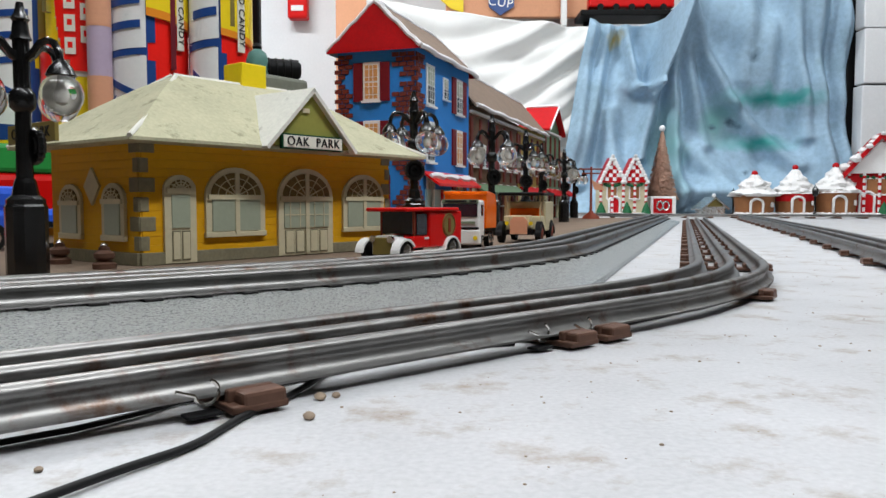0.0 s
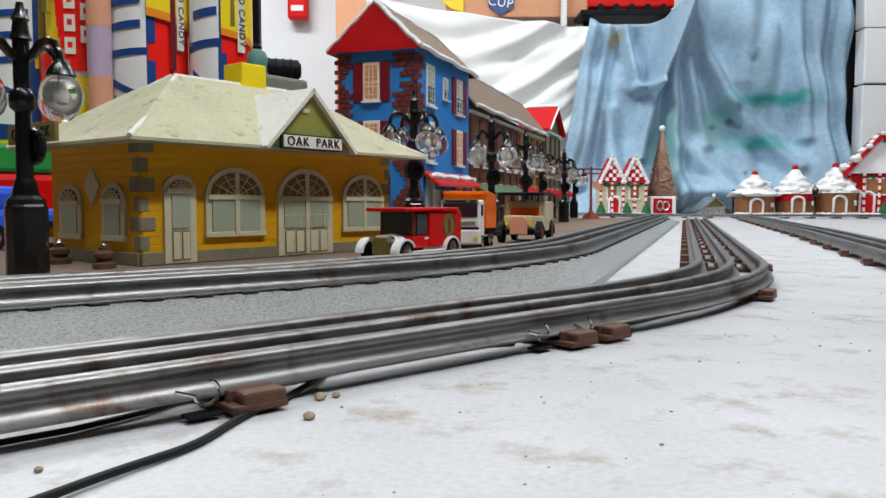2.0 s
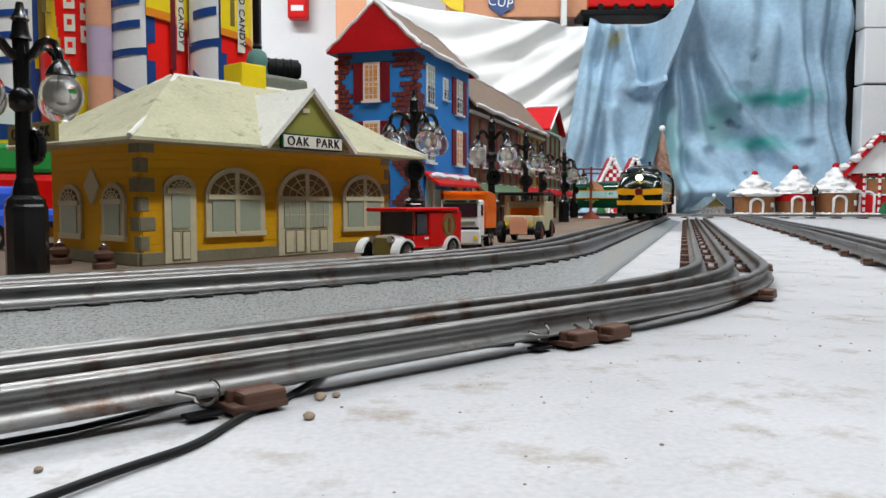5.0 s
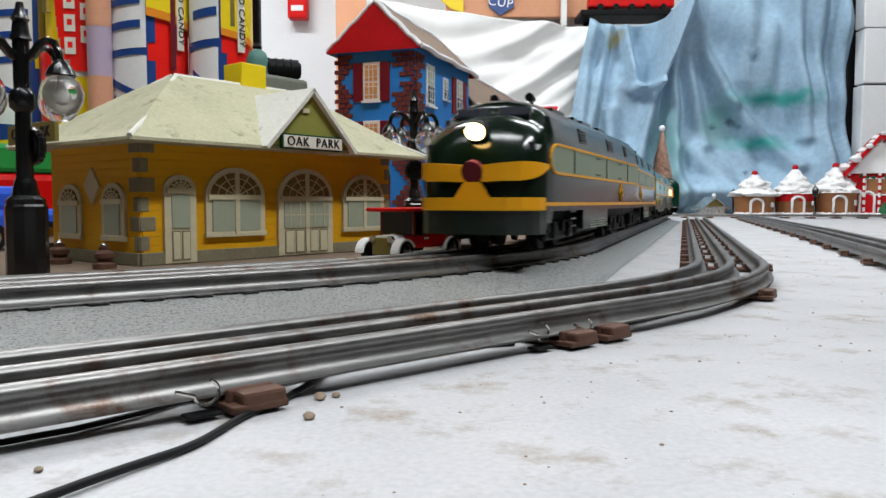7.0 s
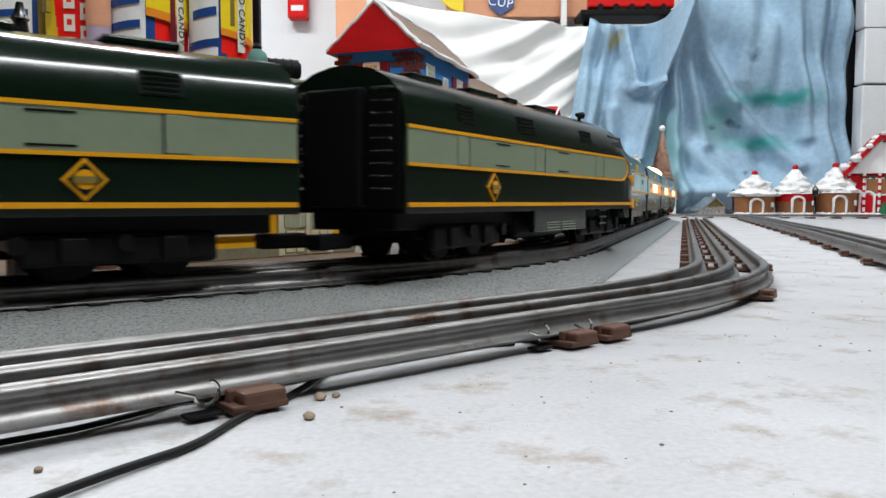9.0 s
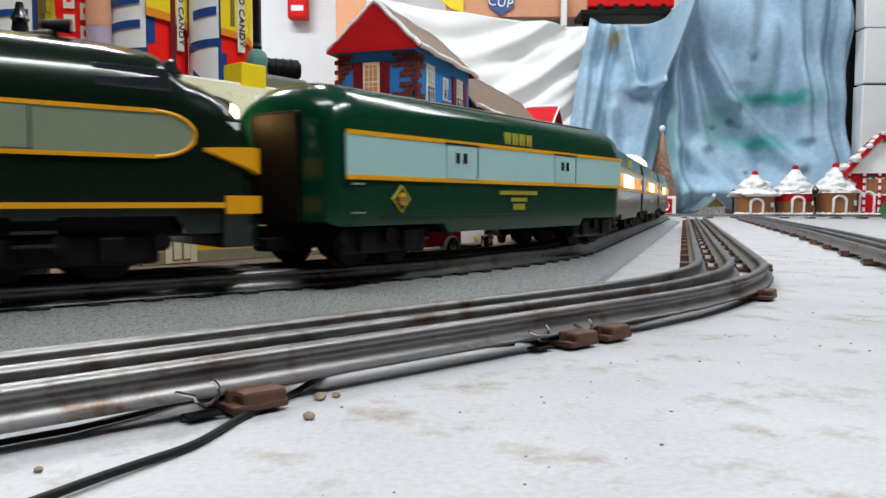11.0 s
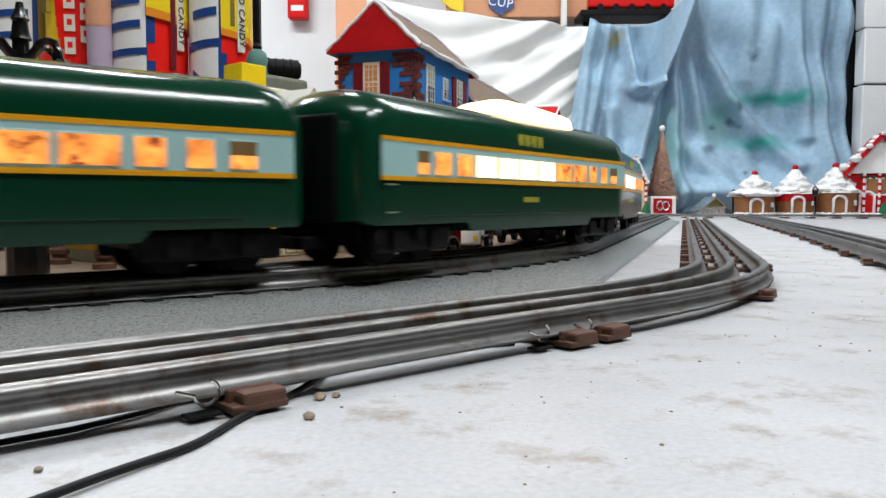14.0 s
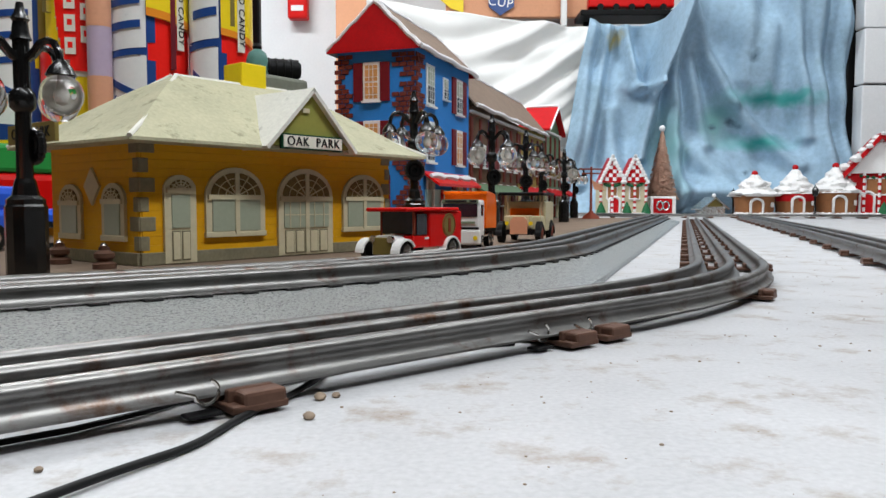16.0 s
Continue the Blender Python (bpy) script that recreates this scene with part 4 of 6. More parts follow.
def red_van():
    e = thing("toy_van", "glossy red vintage toy delivery van with white fenders", "toy van", "toy vehicles", pose(-0.0165, 0.441, GROUND, 0, 0, 237) @ Matrix.Scale(0.96, 4))
    # x runs to the bonnet
    part("body", Shape().box((-0.015, 0, 0.0175), (0.036, 0.026, 0.021), bev=0.0012), M["red"], e, "red van body")
    part("cab_floor", Shape().box((0.010, 0, 0.0105), (0.018, 0.025, 0.007), bev=0.0008), M["red"], e)
    part("roof", Shape().box((0.0000, 0, 0.0290), (0.056, 0.029, 0.0022), bev=0.0009), M["red"], e, "red overhanging roof")
    for s in (-1, 1):
        part("post", Shape().box((0.0165, s * 0.0115, 0.021), (0.0012, 0.0012, 0.016)), M["rust"], e)
        part("side_glass", Shape().box((0.0095, s * 0.0120, 0.0205), (0.010, 0.0006, 0.012)), M["darkpane"], e)
        em = part("emblem", Shape().cyl((-0.018, s * 0.0129, 0.0195), (-0.018, s * 0.0134, 0.0195), 0.0072, n=24), M["tubebrown"], e, "round faded gold emblem")
        part("emblem_ring", Shape().tube([(-0.018 + 0.0064 * math.cos(a), s * 0.0135, 0.0195 + 0.0064 * math.sin(a)) for a in np.linspace(0, 6.28, 25)], 0.0003, 5), M["rust"], em)
        part("emblem_mark", Shape().box((-0.018, s * 0.0136, 0.0195), (0.0026, 0.0004, 0.0085), bev=0.0002), M["rust"], em)
        part("lettering_bar", Shape().box((0.0055, s * 0.0128, 0.0125), (0.0042, 0.0006, 0.0012)), M["white"], e, "tiny white lettering")
        fender(e, 0.028, s * 0.0125, 0.0090, 0.0055, "white", 5, 150)
        fender(e, -0.020, s * 0.0128, 0.0090, 0.0045, "white", 10, 175)
        part("running_board", Shape().box((0.006, s * 0.0130, 0.0050), (0.034, 0.0050, 0.0012), bev=0.0003), M["white"], e)
        part("headlamp", Shape().cyl((0.030, s * 0.0062, 0.0125), (0.0325, s * 0.0062, 0.0125), 0.0016, 0.0021, n=12), M["chrome"], e)
        wheel(e, 0.027, s * 0.0125, 0.0062, 0.0036)
        wheel(e, -0.020, s * 0.0128, 0.0062, 0.0036)
    part("windscreen", Shape().box((0.0165, 0, 0.0215), (0.0006, 0.022, 0.013)), M["darkpane"], e)
    part("bonnet", Shape().prism([(-0.0075, 0.004), (0.0075, 0.004), (0.0075, 0.0125), (0.004, 0.0145), (-0.004, 0.0145), (-0.0075, 0.0125)], 0.0165, 0.0305, "x"), M["white"], e, "pale cream bonnet")
    part("radiator", Shape().box((0.0312, 0, 0.0085), (0.0014, 0.013, 0.010), bev=0.0006), M["tubebrown"], e, "tan radiator")
    return e


def tipper():
    e = thing("toy_lorry", "white-cabbed toy refuse lorry with orange body", "toy lorry", "toy vehicles", pose(0.0160, 0.541, GROUND, 0, 0, 257) @ Matrix.Scale(0.93, 4))
    part("cab", Shape().box((0.012, 0, 0.0225), (0.018, 0.0295, 0.027), bev=0.0016), M["white"], e, "white cab")
    part("windscreen", Shape().box((0.0212, 0, 0.0285), (0.0008, 0.0255, 0.0095), bev=0.0003), M["darkpane"], e)
    part("sign_panel", Shape().box((0.0213, 0, 0.0350), (0.0008, 0.027, 0.0028)), M["greygreen"], e, "grey sign strip")
    part("lettering_bar", Shape().box((0.0218, -0.003, 0.0350), (0.0004, 0.016, 0.0014)), M["ink"], e)
    part("lettering_bar", Shape().box((0.0218, 0.0095, 0.0350), (0.0004, 0.005, 0.0016)), M["ink"], e)
    part("grille", Shape().box((0.0213, 0, 0.0195), (0.0008, 0.022, 0.0018)), M["greygreen"], e)
    part("grille", Shape().box((0.0213, 0, 0.0155), (0.0010, 0.0275, 0.0016)), M["black"], e, "black grille slot")
    part("bumper", Shape().box((0.0200, 0, 0.0090), (0.0050, 0.0300, 0.0105), bev=0.001), M["white"], e)
    part("plate", Shape().box((0.0228, -0.004, 0.0085), (0.0006, 0.007, 0.0022)), M["ink"], e)
    for s in (-1, 1):
        part("side_glass", Shape().box((0.014, s * 0.0149, 0.0285), (0.008, 0.0006, 0.008)), M["darkpane"], e)
        part("headlamp", Shape().cyl((0.0222, s * 0.0115, 0.0085), (0.0231, s * 0.0115, 0.0085), 0.0016, n=12), M["tubeyellow"], e)
        for x in (0.011, -0.022, -0.035):
            wheel(e, x, s * 0.0125, 0.0058, 0.004)
        part("side_rail", Shape().box((-0.012, s * 0.0135, 0.0095), (0.030, 0.0016, 0.0016)), M["chrome"], e)
    part("chassis", Shape().box((-0.015, 0, 0.0095), (0.056, 0.016, 0.005)), M["black"], e)
    part("tipper_body", Shape().prism([(0.002, 0.015), (0.0015, 0.0405), (-0.010, 0.0425), (-0.040, 0.0405), (-0.046, 0.030), (-0.044, 0.014)], -0.0160, 0.0160, "y"), M["orange"], e, "orange refuse body")
    part("body_edge", Shape().box((0.0015, 0, 0.0412), (0.003, 0.0335, 0.0025), bev=0.0006), M["orange"], e)
    return e


def old_truck():
    e = thing("toy_truck", "cream vintage toy truck with dark roof", "toy truck", "toy vehicles", pose(0.0685, 0.632, GROUND, 0, 0, 253))
    part("body", Shape().box((-0.018, 0, 0.0205), (0.040, 0.032, 0.024), bev=0.001), M["cab_cream"], e, "cream rear body")
    part("cab_floor", Shape().box((0.0105, 0, 0.0155), (0.018, 0.030, 0.011), bev=0.001), M["cab_cream"], e)
    part("seat", Shape().box((0.004, 0, 0.0235), (0.006, 0.025, 0.007), bev=0.001), M["orange"], e, "orange seat")
    part("roof", Shape().box((-0.003, 0, 0.0385), (0.056, 0.036, 0.0025), bev=0.001), M["black"], e, "dark canopy roof")
    for s in (-1, 1):
        for x in (0.017, 0.002):
            part("post", Shape().box((x, s * 0.0140, 0.029), (0.0014, 0.0014, 0.018)), M["cab_cream"], e)
        for x in (0.026, -0.024):
            wheel(e, x, s * 0.0150, 0.0085, 0.004, hub="rust")
            fender(e, x, s * 0.0155, 0.0105, 0.005, "black", 10, 170)
        part("headlamp", Shape().cyl((0.030, s * 0.0095, 0.0155), (0.033, s * 0.0095, 0.0155), 0.0011, 0.0016, n=12), M["tubeyellow"], e, "brass headlamp")
    part("bonnet", Shape().box((0.0245, 0, 0.0165), (0.014, 0.017, 0.010), bev=0.001), M["cab_cream"], e)
    part("radiator", Shape().prism([(-0.0068, 0.007), (0.0068, 0.007), (0.0068, 0.0175), (0.004, 0.0205), (-0.004, 0.0205), (-0.0068, 0.0175)], 0.0315, 0.0335, "x"), M["tubepeach"], e, "tan radiator")
    part("chassis", Shape().box((0, 0, 0.0085), (0.066, 0.022, 0.004)), M["black"], e)
    return e


red_van()
tipper()
old_truck()


def telegraph_pole():
    e = thing("telegraph_pole", "rust-brown toy telegraph pole on a round base", "telegraph pole", m=pose(0.285, 1.49, GROUND))
    part("pole", Shape().cyl((0, 0, 0), (0, 0, 0.100), 0.003, 0.002, n=10), M["rust"], e, smooth=True)
    part("base", Shape().lathe([(0.018, 0), (0.014, 0.006), (0.005, 0.012), (0.003, 0.016)], n=16), M["rust"], e, smooth=True)
    for z, w in ((0.095, 0.045), (0.087, 0.036)):
        part("crossarm", Shape().box((0, 0, z), (w, 0.003, 0.003), bev=0.0005), M["rust"], e)
    part("pennant", Shape().prism([(0.0, 0.076), (0.006, 0.056), (0.026, 0.054), (0.020, 0.064)], -0.0006, 0.0006, "y"), M["tubepeach"], e, "faded pink flag")


telegraph_pole()


def side_toys():
    """Bright toys beyond the station's end."""
    e = thing("toy_car", "bright blue plastic toy car with black tyres", "toy car", m=pose(-0.298, 0.525, GROUND, 0, 0, 60) @ Matrix.Scale(0.72, 4))
    part("body", Shape().box((0, 0, 0.026), (0.09, 0.05, 0.024), bev=0.006), M["blue"], e)
    part("cab", Shape().box((-0.006, 0, 0.047), (0.046, 0.044, 0.024), bev=0.007), M["blue"], e)
    for x in (-0.028, 0.028):
        for s in (-1, 1):
            wheel(e, x, s * 0.024, 0.013, 0.010)
    e = thing("toy_crate", "large red plastic toy case with green lid", "toy case", m=pose(-0.40, 0.63, GROUND, 0, 0, 52))
    part("case", Shape().box((0, 0, 0.028), (0.16, 0.07, 0.056), bev=0.006), M["red"], e)
    part("lid", Shape().box((0.03, 0, 0.068), (0.08, 0.066, 0.024), bev=0.004), M["green"], e, "green lid")


side_toys()


# ---------------------------------------------------------------- giant sweet tubes
def sweet_tube(x, y, r, h, base, bands, label):
    """A tall printed tube; bands are patches wrapped on the side that faces the street: (a0, a1, z0, z1, colour)."""
    e = thing("sweet_tube", label, "sweet tube", "sweet tubes", pose(x, y, GROUND))
    part("tube", Shape().lathe([(r, 0), (r, h)], n=48), M[base], e, smooth=True)
    part("rim", Shape().lathe([(r + 0.001, h - 0.004), (r + 0.001, h), (r - 0.003, h + 0.002)], n=48), M["chrome"], e, smooth=True)
    for i, (a0, a1, z0, z1, c, *slant) in enumerate(bands):
        rr = r + 0.0003 + 0.0001 * i
        dz = slant[0] if slant else 0.0
        ang = [radians(a0 + (a1 - a0) * k / 12) for k in range(13)]
        ring = lambda q, z: [(q * math.cos(a), q * math.sin(a), z + dz * (k / 12 - 0.5)) for k, a in enumerate(ang)]
        rows = [ring(r - 0.001, z0), ring(rr, z0), ring(rr, z1), ring(r - 0.001, z1)]
        part("print", Shape().loft(rows, close=False), M[c], e, smooth=True)
    return e


def tube_words(e, r, a, z, size, line):
    """Words that run down the side of a tube at the angle a."""
    q = radians(a)
    m = pose((r + 0.0034) * math.cos(q), (r + 0.0034) * math.sin(q), z) @ Matrix.Rotation(q + math.pi / 2, 4, "Z") @ Matrix.Rotation(math.pi / 2, 4, "X") @ Matrix.Rotation(-math.pi / 2, 4, "Z")
    words("lettering", line, size, M["black"], e, m, "dark lettering", 0.0002)


def letter_blocks(z0, z1, a, w, n, seed):
    """Tall brand lettering as white shapes edged in navy, with slanted gaps."""
    rnd = random.Random(seed)
    out = [(a - w * 0.64, a + w * 0.62, z0 - 0.012, z1 + 0.012, "tubeblue")]
    step = (z1 - z0) / n
    for k in range(n):
        zc = z0 + step * (k + 0.5)
        out.append((a - w * 0.5, a + w * 0.76, zc - step * 0.40, zc + step * 0.40, "tubeblue", step * 0.05 * (1 if k % 2 else -1)))
        out.append((a - w * 0.5, a + w * rnd.uniform(0.50, 0.60), zc - step * 0.47, zc + step * 0.47, "white", step * 0.05 * (1 if k % 2 else -1)))
    for k in range(n):
        zc = z0 + step * (k + 0.5)
        tilt = step * (0.30 if k % 2 else -0.26)
        out.append((a - w * 0.5, a + w * 0.5, zc + step * 0.43, zc + step * 0.50, "tubeblue", step * 0.06))
        if k % 2:
            out.append((a - w * 0.22, a + w * 0.5, zc - step * 0.20, zc - step * 0.10, "tubeblue", step * 0.05))
            out.append((a - w * 0.22, a + w * 0.5, zc + step * 0.12, zc + step * 0.22, "tubeblue", step * 0.05))
        else:
            out.append((a - w * 0.28, a + w * 0.5, zc - step * 0.04, zc + step * 0.06, "tubeblue", tilt))
            out.append((a - w * 0.5, a - w * 0.05, zc - step * 0.30, zc - step * 0.22, "tubeblue", -tilt))
    return out


def oval_print(a, half, zc, hz):
    """A red oval edged in white, with two columns of pale lettering blocks."""
    out = []
    for grow, c in ((1.07, "signwhite"), (1.0, "tubered")):
        for k in range(14):
            f = -1 + (k + 0.5) / 7
            hw = half * grow * math.sqrt(1 - f * f)
            out.append((a - hw, a + hw, zc + hz * grow * (f - 1 / 13), zc + hz * grow * (f + 1 / 13), c))
    for col in (-1, 1):
        for k in range(5):
            z = zc + (k - 2) * hz * 0.30 + col * hz * 0.08
            out.append((a + col * 13 - 9, a + col * 13 + 9, z - hz * 0.11, z + hz * 0.11, "signwhite"))
            out.append((a + col * 13 - 4, a + col * 13 + 4, z - hz * 0.03, z + hz * 0.05, "tubered"))
    return out


def tubes():
    h = 0.60
    sweet_tube(-0.392, 0.73, 0.032, h, "tubeyellow", letter_blocks(0.10, 0.34, -88, 70, 4, 1) + [(-40, -24, 0.02, 0.40, "tubebrown")], "tall yellow printed sweet tin with blue and white print")
    sweet_tube(-0.336, 0.72, 0.026, h, "tubeyellow", oval_print(-64, 40, 0.215, 0.066) + [(-170, -108, 0.04, 0.175, "tubered"), (-128, -116, 0.2, 0.40, "tubebrown")], "tall yellow printed sweet tin with red oval")
    sweet_tube(-0.3025, 0.69, 0.0105, h, "tubelilac", [(-180, 0, 0.185, 0.215, "tubepeach"), (-180, 0, 0.10, 0.142, "tubepeach"), (-180, 0, 0.215, 0.26, "paleblue")], "slender lilac and peach striped tube")
    e = sweet_tube(-0.2700, 0.72, 0.0345, h, "tubered", letter_blocks(0.10, 0.42, -119, 76, 5, 2) + [(-73, 20, 0.190, 0.45, "tubeorange", -0.010), (-73, 20, 0.197, 0.45, "tubeyellow", -0.010), (-41, -33, 0.15, 0.24, "maroon"), (-31, -18, 0.168, 0.243, "signwhite")], "tall red and yellow printed sweet tin with white print")
    tube_words(e, 0.0345, -24, 0.205, 0.0092, "HARD CANDY")
    e = sweet_tube(-0.2080, 0.73, 0.0275, h, "tubered", letter_blocks(0.10, 0.40, -112, 66, 4, 3) + [(-72, 10, 0.178, 0.45, "tubeorange", -0.008), (-72, 10, 0.184, 0.45, "tubeyellow", -0.008), (-56, -48, 0.19, 0.40, "tubebrown"), (-43, -27, 0.168, 0.243, "signwhite")], "tall red and yellow printed sweet tin with white print")
    tube_words(e, 0.0275, -35, 0.205, 0.0092, "HARD CANDY")
    e = thing("black_post", "black square post behind the sweet tins", "post", m=pose(-0.1885, 0.775, GROUND, 0, 0, 5))
    part("post", Shape().box((0, 0, 0.30), (0.016, 0.016, 0.60), bev=0.002), M["black"], e)
    # box behind the station with what stands on it
    e = thing("storage_box", "plain grey cardboard box behind the station", "box", m=pose(-0.162, 0.613, GROUND, 0, 0, 52))
    part("box", Shape().box((0.03, 0, 0.066), (0.050, 0.045, 0.132), bev=0.003), M["greyhouse"], e)
    e = thing("toy_bundle", "rolled black toy truck tyre bundle on a box", "toy bundle", m=pose(-0.137, 0.640, GROUND + 0.132, 0, 0, 20))
    part("roll", Shape().cyl((-0.016, 0, 0.0085), (0.018, 0, 0.0085), 0.0085, n=18), M["black"], e, smooth=True)
    part("roll_end", Shape().cyl((0.018, 0, 0.0085), (0.020, 0, 0.0085), 0.0070, 0.0060, n=18), M["tyre"], e, smooth=True)
    for k in range(5):
        part("strap", Shape().lathe([(0.0088, -0.001), (0.0093, 0), (0.0088, 0.001)], n=18, m=Matrix.Rotation(math.pi / 2, 4, "Y"), c=(-0.012 + 0.006 * k, 0, 0.0085)), M["tyre"], e, smooth=True)
    e = thing("toy_tank", "small teal plastic toy tank on a box", "toy tank", m=pose(-0.150, 0.632, GROUND + 0.132, 0, 0, 40))
    part("body", Shape().lathe([(0.009, 0), (0.009, 0.014), (0.007, 0.020), (0.003, 0.023)], n=16), M["teal"], e, smooth=True)
    part("cap", Shape().lathe([(0.003, 0.023), (0.004, 0.025), (0.002, 0.028)], n=12), M["black"], e, smooth=True)


tubes()


# ---------------------------------------------------------------- back of the place
def cloth(name, x0, x1, z_of, fold, y, material, label, nx=220, nz=130, group="", lean=0.0):
    """A hanging cloth: z_of(u) gives its top and bottom, fold(u, v) how far it stands out."""
    rows = []
    for j in range(nz + 1):
        v = j / nz
        row = []
        for i in range(nx + 1):
            u = i / nx
            lo, hi = z_of(u)
            row.append((x0 + (x1 - x0) * u + lean * v * (1 - u) ** 3, y - fold(u, v), lo + (hi - lo) * v))
        rows.append(row)
    sh = Shape().loft(rows, close=False)
    ob = solid(name, sh, M[material], label, "cloth", group, smooth=True)
    so = ob.modifiers.new("thickness", "SOLIDIFY")
    so.thickness = 0.003
    return ob


def crease(u, v, u0, v0, u1, v1, wide, deep):
    """A soft ridge along a line on the cloth."""
    d = np.array([u1 - u0, v1 - v0])
    q = np.array([u - u0, v - v0])
    t = min(1.0, max(0.0, float(q @ d / (d @ d))))
    r = float(np.linalg.norm(q - t * d))
    return deep * math.exp(-((r / wide) ** 2)) * (0.4 + 0.6 * math.sin(math.pi * (0.15 + 0.7 * t)))


CREASES = ((0.36, 1.0, 0.27, 0.30, 0.029, 0.060), (0.36, 1.0, 0.30, 0.62, 0.023, 0.055), (0.37, 1.0, 0.40, 0.05, 0.026, 0.070), (0.38, 1.0, 0.58, 0.48, 0.032, 0.065),
           (0.38, 1.0, 0.50, 0.30, 0.029, 0.045), (0.58, 0.48, 0.80, 0.22, 0.036, 0.050), (0.03, 0.95, 0.03, 0.10, 0.032, 0.050), (0.10, 0.98, 0.07, 0.15, 0.026, 0.040),
           (0.17, 0.98, 0.24, 0.66, 0.023, 0.055), (0.24, 0.66, 0.30, 0.66, 0.023, 0.050), (0.30, 0.66, 0.36, 0.98, 0.020, 0.050), (0.88, 1.0, 0.90, 0.15, 0.032, 0.060),
           (0.96, 1.0, 0.97, 0.20, 0.026, 0.055), (0.80, 1.0, 0.84, 0.35, 0.029, 0.045), (0.66, 1.0, 0.62, 0.60, 0.043, 0.030), (0.44, 0.30, 0.60, 0.05, 0.043, 0.050),
           (0.14, 0.55, 0.20, 0.10, 0.036, 0.035), (0.40, 0.10, 0.66, 0.08, 0.043, 0.060), (0.72, 0.85, 0.70, 0.55, 0.041, 0.030))


def blue_fold(u, v):
    """Pleats hanging from the points where the cloth is pinned, and a dragging foot."""
    f = sum(crease(u, v, *c) for c in CREASES)
    f += 0.006 * math.sin(u * 31 + 2.0 * v) + 0.003 * math.sin(u * 67 + 3 * math.sin(3 * v)) + 0.045 * noise.noise((u * 5, v * 4, 1.7))
    return 1.35 * f + 0.10 * max(0.0, 1 - v) ** 4


def sheet_fold(u, v):
    """Soft swags that sag from the sheet's pinned corner."""
    d = v * 0.62 - 0.42 * u * u + 0.10 * math.sin(math.pi * u)
    fan = 0.35 + 0.65 * u
    return 0.020 * fan * math.sin(30 * d + 0.8) + 0.011 * fan * math.sin(53 * d + 4 * u) + 0.007 * math.sin(u * 23 + v * 5) + 0.02 * noise.noise((u * 5, v * 5, 4.1))


